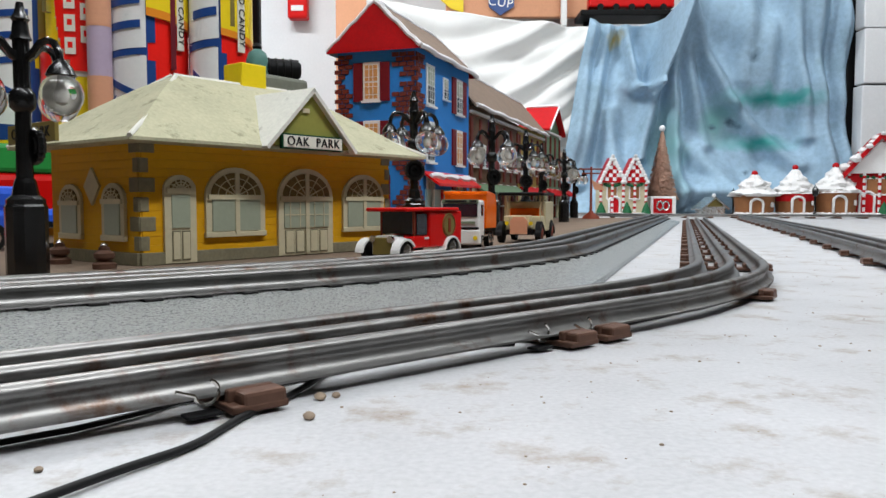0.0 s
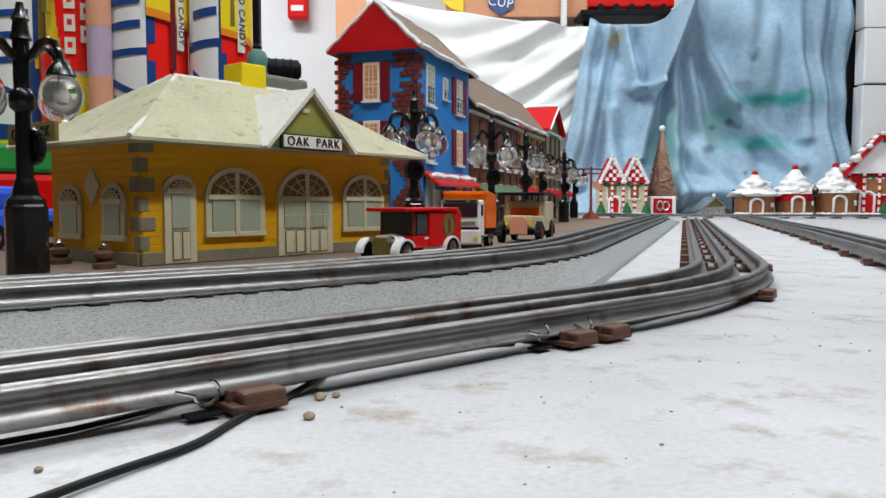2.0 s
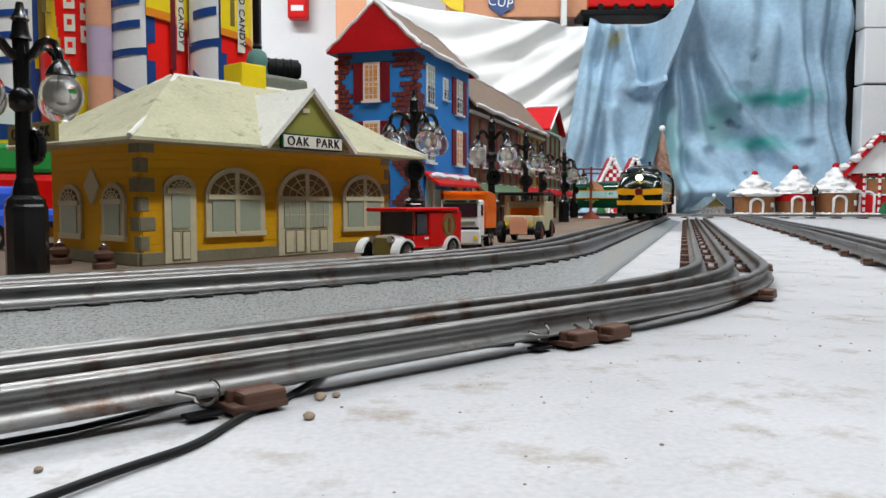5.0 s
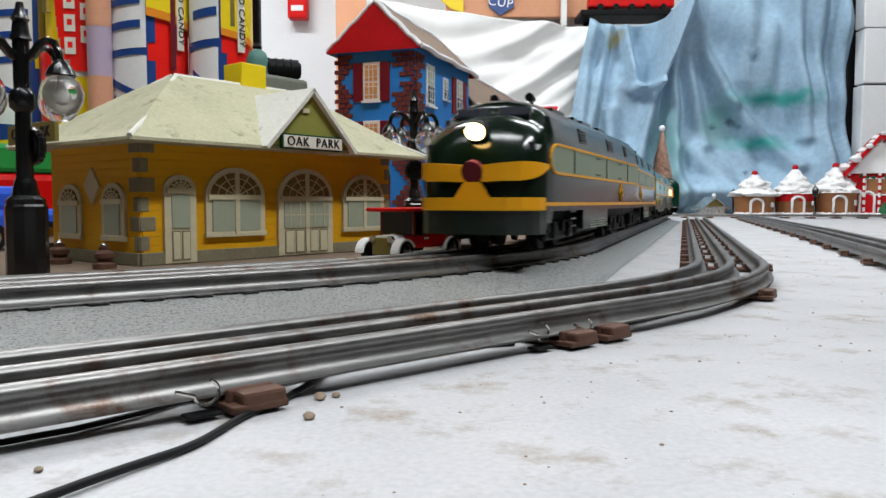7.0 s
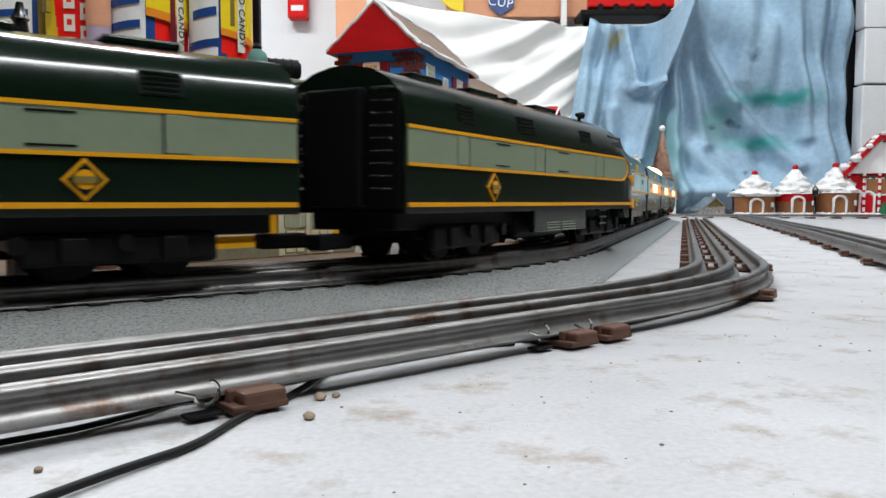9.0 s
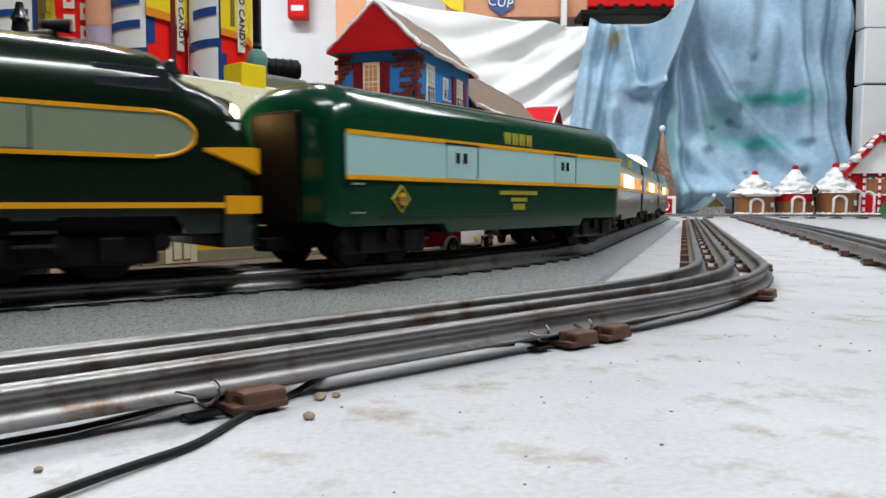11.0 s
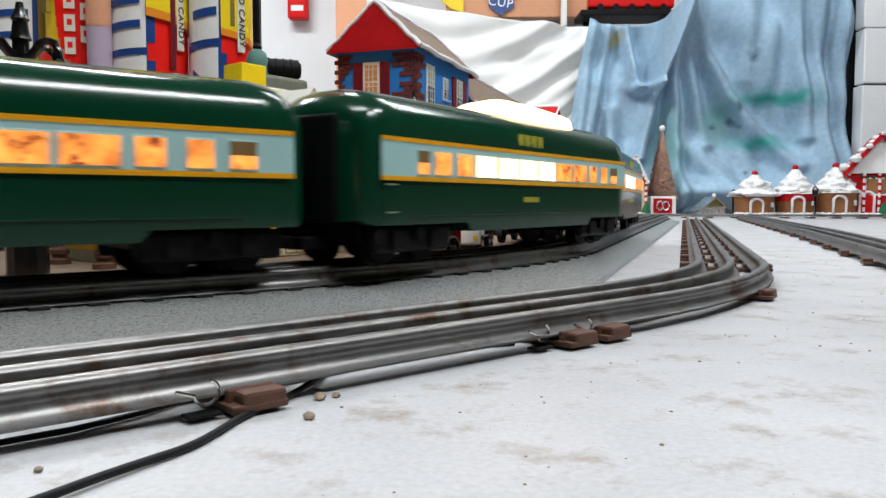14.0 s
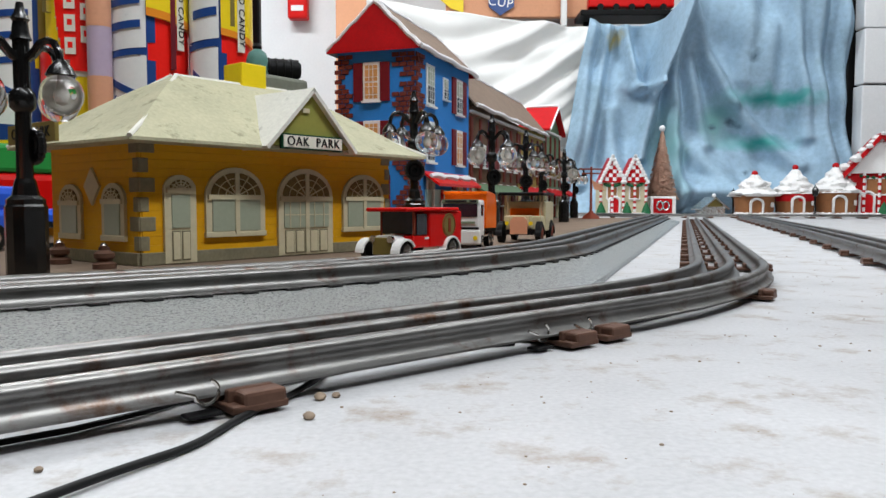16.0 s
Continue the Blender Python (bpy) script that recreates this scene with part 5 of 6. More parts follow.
def backdrop():
    cloth("blue_cloth", 0.365, 1.345, lambda u: (0.001 + 0.004 * math.sin(u * 17), 0.64 + 0.10 * min(1, max(0, (u - 0.33) * 12)) - 0.02 * math.sin(u * 9)), blue_fold, 2.60, "bluecloth", "sky-blue painted backdrop cloth with folds and teal stains", 420, 150, lean=0.115)
    cloth("white_sheet", -0.26, 0.56, lambda u: (0.15 + 0.10 * u, 0.735 - 0.105 * u ** 0.8), sheet_fold, 2.68, "sheet", "white cotton sheet hung behind the houses", 140, 90)
    # peach boards and white panels on the wall behind
    solid("peach_post", Shape().box((-0.315, 2.80, 0.25), (0.13, 0.05, 2.0), bev=0.004), M["wallorange"], "peach painted wooden post", "post")
    solid("peach_board", Shape().box((0.32, 2.90, 0.87), (0.62, 0.03, 0.30), bev=0.004), M["wallorange"], "peach painted wall board", "board")
    solid("white_trim", Shape().box((0.44, 2.86, 0.85), (0.022, 0.02, 0.34), bev=0.003), M["white"], "white painted trim strip", "trim", kind="structure")
    pe = thing("pennant", "blue and white shield-shaped pennant on the board", "pennant", m=pose(0.21, 2.878, 0.735, 0, 0, 0))
    part("shield", Shape().prism([(-0.055, 0.16), (0.055, 0.16), (0.050, 0.02), (0.0, -0.012), (-0.042, 0.02)], -0.004, 0.0, "y"), M["tubeblue"], pe)
    words("lettering", "CUP", 0.046, M["white"], pe, pose(0.0, -0.0045, 0.035, 90, 8, 0), "white letters", 0.0006)
    ye = thing("pennant", "small yellow pennant on the board", "pennant", m=pose(0.04, 2.878, 0.72, 0, 0, 0))
    part("flag", Shape().prism([(-0.05, 0.06), (0.035, 0.06), (0.035, 0.012), (-0.01, 0.028)], -0.004, 0.0, "y"), M["tubeyellow"], ye)
    al = thing("fire_alarm", "red wall fire alarm box", "fire alarm", m=pose(-0.545, 2.96, 0.735))
    part("case", Shape().box((0, 0, 0.05), (0.075, 0.05, 0.115), bev=0.008), M["red"], al)
    part("label_plate", Shape().box((0, -0.026, 0.03), (0.045, 0.003, 0.02)), M["white"], al)
    # stacked white panels at the side
    for k, (z0, z1) in enumerate(((0.0, 0.42), (0.423, 0.60), (0.603, 0.95))):
        solid("foam_panel", Shape().box((1.54, 2.56 - 0.006 * (k % 2), (z0 + z1) / 2 + 0.001), (0.36, 0.06, z1 - z0 - 0.002), bev=0.004), M["wallwhite"], "white rigid foam panel, stacked", "panel", "foam panels")
    solid("dark_curtain", Shape().box((1.365, 2.615, 0.38), (0.05, 0.03, 0.76), bev=0.008), M["black"], "black cloth strip beside the white panels", "cloth")
    # shelf with a toy train above the cloth
    sh = thing("wall_shelf", "black wall shelf above the blue cloth", "shelf", m=pose(0.66, 2.80, 0.70))
    part("board", Shape().box((0, 0, 0), (0.36, 0.14, 0.02), bev=0.003), M["black"], sh)
    for s in (-1, 1):
        part("bracket", Shape().box((s * 0.14, 0.05, -0.05), (0.02, 0.03, 0.09), bev=0.003), M["black"], sh)
    tr = thing("shelf_train", "red and black toy engine on the wall shelf", "toy engine", m=pose(0.66, 2.77, 0.711))
    part("body", Shape().box((0, 0, 0.028), (0.30, 0.05, 0.035), bev=0.006), M["red"], tr)
    for k in range(5):
        part("wheel", Shape().cyl((-0.11 + 0.055 * k, -0.03, 0.011), (-0.11 + 0.055 * k, -0.022, 0.011), 0.011, n=18), M["black"], tr, smooth=True)


backdrop()


# ---------------------------------------------------------------- gingerbread village at the table's end
def blob(c, r, seed, squash=0.7, n=12):
    sh = Shape().sphere((0, 0, 0), r, n, squash)
    sh.v = [tuple(np.array(c) + np.array(v) * (1 + 0.22 * noise.noise((v[0] * 40 / max(r, 0.01) * 0.05 + seed, v[1] * 30, v[2] * 30)))) for v in sh.v]
    return sh


def join(*shapes):
    out = Shape()
    for s in shapes:
        out.add(s.v, s.f)
    return out


def cup_house(x, y, r, h, band, seed, label):
    e = thing("cupcake_house", label, "ornament", "gingerbread village", pose(x, y, 0.0005))
    part("cup", Shape().lathe([(r * 0.90, 0), (r * 0.92, h * 0.06), (r, h * 0.45), (r * 1.04, h * 0.48)], n=28), M["ginger"], e, "gingerbread-brown cup wall", smooth=True)
    if band:
        part("band", Shape().lathe([(r * 0.99, h * 0.30), (r * 1.03, h * 0.46), (r * 1.05, h * 0.46), (r * 1.0, h * 0.30)], n=28), M["candyred"], e, smooth=True)
    rows, turns = [], 44
    for j in range(23):
        f = j / 22
        base = r * (1.06 * (1 - f) ** (0.98 if seed % 3 else 0.80) + 0.10)
        if seed % 3 == 0:
            base *= 1 + 0.16 * math.sin(f * 13)
        row = []
        for i in range(turns):
            q = 2 * math.pi * i / turns
            wob = 0.24 * noise.noise((math.cos(q) * 3.2 + seed, math.sin(q) * 3.2, f * 7)) + 0.14 * noise.noise((math.cos(q) * 8, math.sin(q) * 8 + seed, f * 17)) + 0.05 * math.sin(f * 24 + q)
            rr = base * (1 + wob)
            row.append((rr * math.cos(q), rr * math.sin(q), h * (0.455 + 0.525 * f) + 0.05 * r * wob))
        rows.append(row)
    part("icing", Shape().loft(rows), M["icing"], e, "piped white icing roof", smooth=True)
    part("cherry", Shape().sphere((0, 0, h * 1.0), r * 0.16, 12), M["candyred"], e, smooth=True)
    d = part("door", Shape().prism(arch(r * 0.5, h * 0.34), -r * 0.98, -r * 0.84, "y"), M["ginger"], e, m=pose(-r * 0.25, 0, 0.002))
    part("door_frame", Shape().tube([(px, -r * 0.99, pz) for px, pz in arch(r * 0.62, h * 0.38)[1:] + arch(r * 0.62, h * 0.38)[:1]], 0.004, 6), M["icing"], d, smooth=True)
    part("window", Shape().cyl((r * 0.55, -r * 0.80, h * 0.26), (r * 0.62, -r * 0.86, h * 0.26), r * 0.13, n=16), M["icing"], e, "white iced round window")
    tagged(part("drift", join(*[blob((r * 0.9 * math.cos(a), r * 0.9 * math.sin(a), 0.004), 0.014, a, 0.5, 8) for a in np.linspace(3.3, 6.1, 9)]), M["icing"], e, smooth=True), kind="stuff")


def ginger_house(x, y, w, h, turn, label, peaks=2, checker=True):
    e = thing("gingerbread_house", label, "ornament", "gingerbread village", pose(x, y, 0.0005, 0, 0, turn))
    wall_h = h * 0.56
    part("wall", Shape().box((0, 0, wall_h / 2), (w, w * 0.6, wall_h), bev=0.003), M["cream" if checker else "candyred"], e)
    pw = w / peaks
    for k in range(peaks):
        cx = -w / 2 + pw * (k + 0.5)
        g = part("gable", Shape().prism([(cx - pw * 0.52, wall_h - 0.002), (cx + pw * 0.52, wall_h - 0.002), (cx, h * 0.97)], -w * 0.36, w * 0.28, "y"), M["candyred" if checker else "icing"], e, "red checkered gable" if checker else "white iced gable")
        if checker:
            for r_ in range(6):
                for c_ in range(6):
                    zz = wall_h + 0.008 + r_ * 0.0115
                    xx = cx - pw * 0.5 + c_ * pw / 6 + pw / 12
                    if (r_ + c_) % 2 and abs(xx - cx) < pw * 0.44 * (1 - (zz + 0.004 - wall_h) / (h * 0.41)):
                        part("tile", Shape().box((xx, -w * 0.362, zz), (pw / 6.5, 0.002, 0.0105)), M["icing"], g)
        tagged(part("icing", join(*[blob((cx + s * pw * 0.55 * (1 - f), -w * 0.37, wall_h + (h * 0.98 - wall_h) * f), 0.0065, k * 9 + f * 5, 1.0, 8) for s in (-1, 1) for f in np.linspace(0, 1, 9)]), M["icing"], e, "lumpy white icing edge", smooth=True), kind="stuff")
        part("window", Shape().box((cx, -w * 0.305, wall_h * 0.68), (pw * 0.4, 0.004, wall_h * 0.36), bev=0.001), M["ginger"], e, "brown window")
        part("window_frame", Shape().tube([(cx + a * pw * 0.22, -w * 0.308, wall_h * (0.68 + b * 0.19)) for a, b in ((-1, -1), (1, -1), (1, 1), (-1, 1), (-1, -1))], 0.003, 6), M["icing"], e)
        tagged(part("garland", join(*[blob((cx + f * pw * 0.3, -w * 0.315, wall_h * 0.93 - 0.006 * (1 - f * f)), 0.006, f * 7, 0.8, 8) for f in np.linspace(-1, 1, 7)]), M["pine"], e, "green garland", smooth=True), kind="stuff")
    if not checker:
        for s in (-1, 1):
            poly = [(s * w * 0.60, wall_h - 0.016), (0.0, h * 1.0), (0.0, h * 1.0 + 0.016), (s * w * 0.62, wall_h - 0.002)]
            part("roof_slope", Shape().prism(poly, -w * 0.46, w * 0.34, "y"), M["candyred"], e, "thick red roof slope")
            sn = [blob((s * w * 0.60 * (1 - f), -w * 0.40 + 0.10 * w * math.sin(f * 17), wall_h + (h - wall_h) * f + 0.012), 0.012 + 0.006 * math.sin(f * 29), f * 13 + s, 0.7, 8) for f in np.linspace(0.05, 1, 9)]
            tagged(part("roof_icing", join(*sn), M["icing"], e, "lumpy white icing on the roof", smooth=True), kind="stuff")
        ch = part("chimney", Shape().box((w * 0.36, 0.0, h * 0.93), (0.040, 0.036, 0.070), bev=0.004), M["icing"], e, "iced white chimney")
        part("chimney_cap", Shape().box((w * 0.36, 0.0, h * 0.93 + 0.037), (0.048, 0.044, 0.010), bev=0.003), M["candyred"], ch)
    d = part("door", Shape().prism(arch(w * 0.20, wall_h * 0.5), -w * 0.33, -w * 0.29, "y"), M["candyred"], e, m=pose(-w * 0.2, 0, 0.001))
    part("door_frame", Shape().tube([(px, -w * 0.335, pz) for px, pz in arch(w * 0.24, wall_h * 0.55)[1:] + arch(w * 0.24, wall_h * 0.55)[:1]], 0.004, 6), M["icing"], d, smooth=True)
    for k in range(5):
        px = -w / 2 + w * k / 4
        part("candy_post", Shape().cyl((px, -w * 0.33, 0), (px, -w * 0.33, wall_h), 0.0042, n=10), M["icing"], e, smooth=True)
        for j in range(6):
            part("candy_stripe", Shape().cyl((px, -w * 0.33, wall_h * (j + 0.2) / 6), (px, -w * 0.33, wall_h * (j + 0.6) / 6), 0.0046, n=10), M["candyred"], e, smooth=True)
    for s in (-1, 0.15, 1):
        part("bush", Shape().lathe([(0.016, 0), (0.014, 0.012), (0.009, 0.026), (0.001, 0.042)], (s * w * 0.5, -w * 0.36, 0), 12), M["pine"], e, smooth=True)
    tagged(part("drift", join(*[blob((f * w * 0.55, -w * 0.36, 0.003), 0.015, f * 11, 0.45, 8) for f in np.linspace(-1, 1, 11)]), M["icing"], e, smooth=True), kind="stuff")
    return e


def village():
    ginger_house(0.540, 2.36, 0.135, 0.180, 0, "gingerbread house with red checkered gables and white icing")
    ginger_house(1.285, 2.30, 0.16, 0.225, -18, "large red gingerbread house with white icing", 1, False)
    for k, (x, r, h, band) in enumerate(((0.925, 0.058, 0.125, False), (1.045, 0.056, 0.142, True), (1.165, 0.060, 0.148, False))):
        cup_house(x, 2.30, r, h, band, k + 3, "gingerbread cup house with piped white icing roof" if not band else "gingerbread cup house with red band and piped icing roof")
    # bristle tree on its box
    b = thing("picture_box", "white box with red panel and grey figure-eight motif", "box", m=pose(0.664, 2.36, 0.0005))
    part("box", Shape().box((0, 0, 0.029), (0.078, 0.06, 0.058), bev=0.003), M["white"], b)
    part("panel", Shape().box((-0.002, -0.0305, 0.029), (0.056, 0.002, 0.044)), M["candyred"], b, "red panel")
    for s in (-1, 1):
        part("motif", Shape().tube([(-0.002 + s * 0.009 + 0.009 * math.cos(a), -0.033, 0.030 + 0.013 * math.sin(a)) for a in np.linspace(0, 6.28, 17)], 0.0028, 6), M["silver"], b, smooth=True)
    t = thing("bristle_tree", "dusty pink-brown bottle-brush tree with white ball", "ornament tree", m=pose(0.688, 2.44, 0.0005) @ Matrix.Scale(1.14, 4))
    random.seed(9)
    br = Shape()
    for k in range(2600):
        z = random.random() ** 1.35
        r = 0.041 * (1 - z) + 0.004
        a = random.random() * 6.283
        zz = 0.045 + 0.185 * z
        L = r * random.uniform(0.82, 1.08)
        p = Vector((0.25 * r * math.cos(a), 0.25 * r * math.sin(a), zz + 0.004))
        q = Vector((L * math.cos(a), L * math.sin(a), zz - 0.003))
        sdir = Vector((-math.sin(a), math.cos(a), 0.4)) * 0.0016
        br.add([p - sdir * 0.5, p + sdir * 0.5, q + sdir, q - sdir], [(0, 1, 2, 3)])
    part("trunk", Shape().cyl((0, 0, 0), (0, 0, 0.232), 0.008, 0.002, n=10), M["ginger"], t)
    tagged(part("bristles", br, M["bristle"], t), kind="stuff")
    core = Shape().lathe([(0.034, 0.044), (0.026, 0.09), (0.015, 0.16), (0.003, 0.228)], n=18)
    part("core", core, M["bristle"], t, smooth=True)
    part("ball", Shape().sphere((0, 0, 0.238), 0.0085, 14), M["snow"], t, "white ball", smooth=True)
    # small silver chalet and lanterns
    c = thing("foil_chalet", "small crinkled silver foil chalet", "ornament", m=pose(0.805, 2.33, 0.0005, 0, 0, 12))
    part("walls", Shape().box((0, 0, 0.014), (0.075, 0.045, 0.028), bev=0.002), M["silver"], c)
    for s in (-1, 1):
        part("roof_slope", Shape().prism([(s * 0.047, 0.020), (0, 0.056), (0, 0.051), (s * 0.044, 0.017)], -0.032, 0.03, "y"), M["silver"], c)
    part("gable", Shape().prism([(-0.037, 0.027), (0.037, 0.027), (0, 0.052)], -0.022, 0.022, "y"), M["tubebrown"], c)
    part("star", Shape().sphere((0, -0.02, 0.060), 0.006, 10), M["snow"], c, smooth=True)
    for x, y, h in ((0.878, 2.34, 0.082), (1.058, 2.20, 0.090)):
        l = thing("lantern_post", "small black toy lantern post", "lantern", "lantern posts", pose(x, y, 0.0005))
        part("post", Shape().lathe([(0.008, 0), (0.006, 0.006), (0.0028, 0.010), (0.0028, h * 0.62)], n=10), M["iron"], l, smooth=True)
        part("lantern", Shape().lathe([(0.003, h * 0.62), (0.0075, h * 0.66), (0.0095, h * 0.82), (0.0110, h * 0.83), (0.002, h * 0.95), (0.001, h)], n=8), M["iron"], l)


village()


# ---------------------------------------------------------------- train
def ring_section(x, w, zb, zs, zt, n=9, lean=0.0):
    """A cross-section at x: flat sides from zb to zs, an arched roof to zt."""
    pts = [(x, -w, zb), (x, -w, zs)]
    for i in range(1, n):
        a = math.pi - math.pi * i / n
        pts.append((x - lean * math.sin(a), w * math.cos(a), zs + (zt - zs) * math.sin(a) ** 0.8))
    return pts + [(x, w, zs), (x, w, zb)]


UNIT_L, CAR_L, GAP = 0.298, 0.257, 0.010


def truck(parent, x, wheels, length, side="frame"):
    t = part("truck", Shape().box((x, 0, 0.0125), (length, 0.034, 0.007), bev=0.001), M["black"], parent, "black running gear")
    for s in (-1, 1):
        fr = Shape().box((x, s * 0.0235, 0.0100), (length, 0.004, 0.0105), bev=0.0018)
        for k in range(wheels):
            wx = x + (k - (wheels - 1) / 2) * length / wheels
            fr.box((wx, s * 0.0258, 0.0100), (0.0085, 0.003, 0.0085), bev=0.001)
            fr.cyl((wx + length / wheels * 0.5, s * 0.0255, 0.0120), (wx + length / wheels * 0.5, s * 0.0275, 0.0120), 0.003, n=10)
        part("side_frame", fr, M[side], t)
    for k in range(wheels):
        wx = x + (k - (wheels - 1) / 2) * length / wheels
        w = Shape()
        for s in (-1, 1):
            w.cyl((wx, s * 0.0150, 0.0095), (wx, s * 0.0190, 0.0095), 0.0093, n=20).cyl((wx, s * 0.0135, 0.0095), (wx, s * 0.0150, 0.0095), 0.0108, n=20)
        w.cyl((wx, -0.015, 0.0095), (wx, 0.015, 0.0095), 0.002, n=8)
        part("wheelset", w, M["black"], t, "dark wheels", smooth=True)
    return t


def stripe_box(parent, name, x0, x1, y, z0, z1, material, label=""):
    for s in (-1, 1):
        part(name, Shape().box(((x0 + x1) / 2, s * y, (z0 + z1) / 2), (x1 - x0, 0.0009, z1 - z0)), M[material], parent, label)


def emblem(parent, x, z, y, size, material, label):
    """A yellow diamond with a dark centre band of unreadable lettering, on both sides."""
    for s in (-1, 1):
        e = part("emblem", Shape().prism([(x - size, z), (x, z - size), (x + size, z), (x, z + size)], s * y, s * (y + 0.0007), "y"), M[material], parent, label)
        q = size * 0.80
        part("emblem_field", Shape().prism([(x - q, z), (x, z - q), (x + q, z), (x, z + q)], s * (y + 0.0005), s * (y + 0.0010), "y"), M["darkgreen"], e)
        part("emblem_disc", Shape().cyl((x, s * (y + 0.0006), z), (x, s * (y + 0.0013), z), size * 0.46, n=20), M["stripe"], e)
        part("lettering_bar", Shape().box((x, s * (y + 0.0014), z), (size * 1.05, 0.0006, size * 0.30)), M["tubebrown"], e)


def lettering_bars(parent, x, z, y, n, w, h, gap, material="goldink"):
    """A word drawn as upright bars."""
    for s in (-1, 1):
        for k in range(n):
            part("lettering_bar", Shape().box((x + (k - (n - 1) / 2) * (w + gap), s * y, z), (w, 0.0008, h)), M[material], parent)


def diesel(lit):
    e = thing("toy_locomotive", "dark green and grey-green toy diesel locomotive with yellow stripes", "toy locomotive", "train")
    L, w, zb, zs, zt = UNIT_L, 0.0305, 0.0205, 0.0560, 0.0790
    r = -L / 2
    # long body, then the cab and the sloping nose
    st = [(r, 1, zb, zs, zt, 0), (r + 0.002, 1.0, zb, zs, zt, 0), (L * 0.32, 1.0, zb, zs, zt, 0), (L * 0.37, 1.0, zb, zs, zt - 0.0012, 0), (L * 0.385, 1.0, zb, 0.0555, zt - 0.0028, 0)]
    rings = [ring_section(x, w * k, a, b, c) for x, k, a, b, c, _ in st]
    nose = [(L * 0.400, 1.0, 0.054, 0.0735), (L * 0.414, 1.0, 0.052, 0.0700), (L * 0.430, 1.0, 0.051, 0.0684), (L * 0.448, 0.985, 0.0495, 0.0668),
            (L * 0.464, 0.950, 0.047, 0.0642), (L * 0.478, 0.875, 0.044, 0.0602), (L * 0.490, 0.74, 0.040, 0.0540), (L * 0.498, 0.52, 0.036, 0.0470), (L * 0.5, 0.24, 0.032, 0.039)]
    rings += [ring_section(x, w * k, zb - 0.006, b, c, lean=0.004) for x, k, b, c in nose]
    body = part("body", Shape().loft(rings), M["darkgreen"], e, "dark green body shell with rounded nose", smooth=True)
    # side colours
    y = w + 0.0002
    xa, xb = r + 0.001, L * 0.405
    z_low, z_mid, z_top = 0.0240, 0.0396, 0.0540
    zm, zh = (z_mid + z_top) / 2, (z_top - z_mid) / 2
    stripe_box(body, "side_panel", xa, xb - 0.012, y - 0.0001, z_mid, z_top, "greygreen", "grey-green side panel")
    for s in (-1, 1):
        cap = [(xb - 0.012, z_mid)] + [(xb - 0.012 + 0.013 * math.cos(a), zm + zh * math.sin(a)) for a in np.linspace(-1.57, 1.57, 11)] + [(xb - 0.012, z_top)]
        part("side_panel", Shape().prism(cap, s * (y - 0.0005), s * (y + 0.0003), "y"), M["greygreen"], body)
        part("stripe", Shape().tube([(p[0], s * (y + 0.0002), p[1]) for p in cap], 0.0007, 6), M["stripe"], body)
    stripe_box(body, "stripe", xa, xb - 0.012, y + 0.0003, z_top - 0.0006, z_top + 0.0007, "stripe", "thin yellow stripe")
    stripe_box(body, "stripe", xa, xb - 0.012, y + 0.0003, z_mid - 0.0007, z_mid + 0.0006, "stripe", "thin yellow stripe")
    stripe_box(body, "stripe", xa, L * 0.440, y + 0.0004, z_low - 0.0009, z_low + 0.0009, "stripe", "lower yellow stripe")
    # nose band, wings and emblem
    band = []
    for x, k in ((L * 0.438, 0.992), (L * 0.464, 0.955), (L * 0.480, 0.88), (L * 0.492, 0.75), (L * 0.5005, 0.53), (L * 0.5035, 0.24)):
        band.append((x, k))
    outline = [(x + 0.0012, -w * k - 0.0012) for x, k in band] + [(x + 0.0012, w * k + 0.0012) for x, k in band[::-1]]
    part("nose_band", Shape().prism(outline, 0.0210, 0.0272, "z"), M["stripe"], body, "broad yellow nose band")
    part("pilot", Shape().prism([(a - 0.001, b * 1.0) for a, b in outline], 0.0095, 0.0210, "z"), M["darkgreen"], body, "dark green pilot skirt")
    for s in (-1, 1):
        wing = []
        for x, k, z0, z1 in ((L * 0.5012, 0.16, 0.0345, 0.0425), (L * 0.4985, 0.50, 0.0350, 0.0435), (L * 0.491, 0.74, 0.0350, 0.0440), (L * 0.478, 0.885, 0.0358, 0.0440), (L * 0.464, 0.955, 0.0370, 0.0438), (L * 0.450, 0.985, 0.0384, 0.0436), (L * 0.436, 0.997, 0.0398, 0.0434), (L * 0.418, 1.005, 0.0418, 0.0430)):
            wing.append([(x + 0.0016, s * (w * k + 0.0010), z0), (x + 0.0016, s * (w * k + 0.0010), z1), (x - 0.004, s * (w * k - 0.003), z1), (x - 0.004, s * (w * k - 0.003), z0)])
        part("wing", Shape().loft(wing), M["stripe"], body, "yellow nose wing")
        # cab windows, headboard, doors, grilles
        part("cab_window", Shape().box((L * 0.345, s * (w - 0.0036), 0.0640), (0.024, 0.004, 0.0080), Matrix.Rotation(radians(14 * s), 4, "X"), 0.0008), M["darkpane"], body)
        part("windscreen", Shape().box((L * 0.4000, s * 0.0112, 0.0698), (0.0030, 0.0175, 0.0068), Matrix.Rotation(radians(-38), 4, "Y"), 0.001), M["darkpane"], body)
        part("number_board", Shape().box((L * 0.448, s * (w - 0.0042), 0.0510), (0.013, 0.004, 0.0050), Matrix.Rotation(radians(-9 * s), 4, "Z"), 0.0006), M["darkpane"], body)
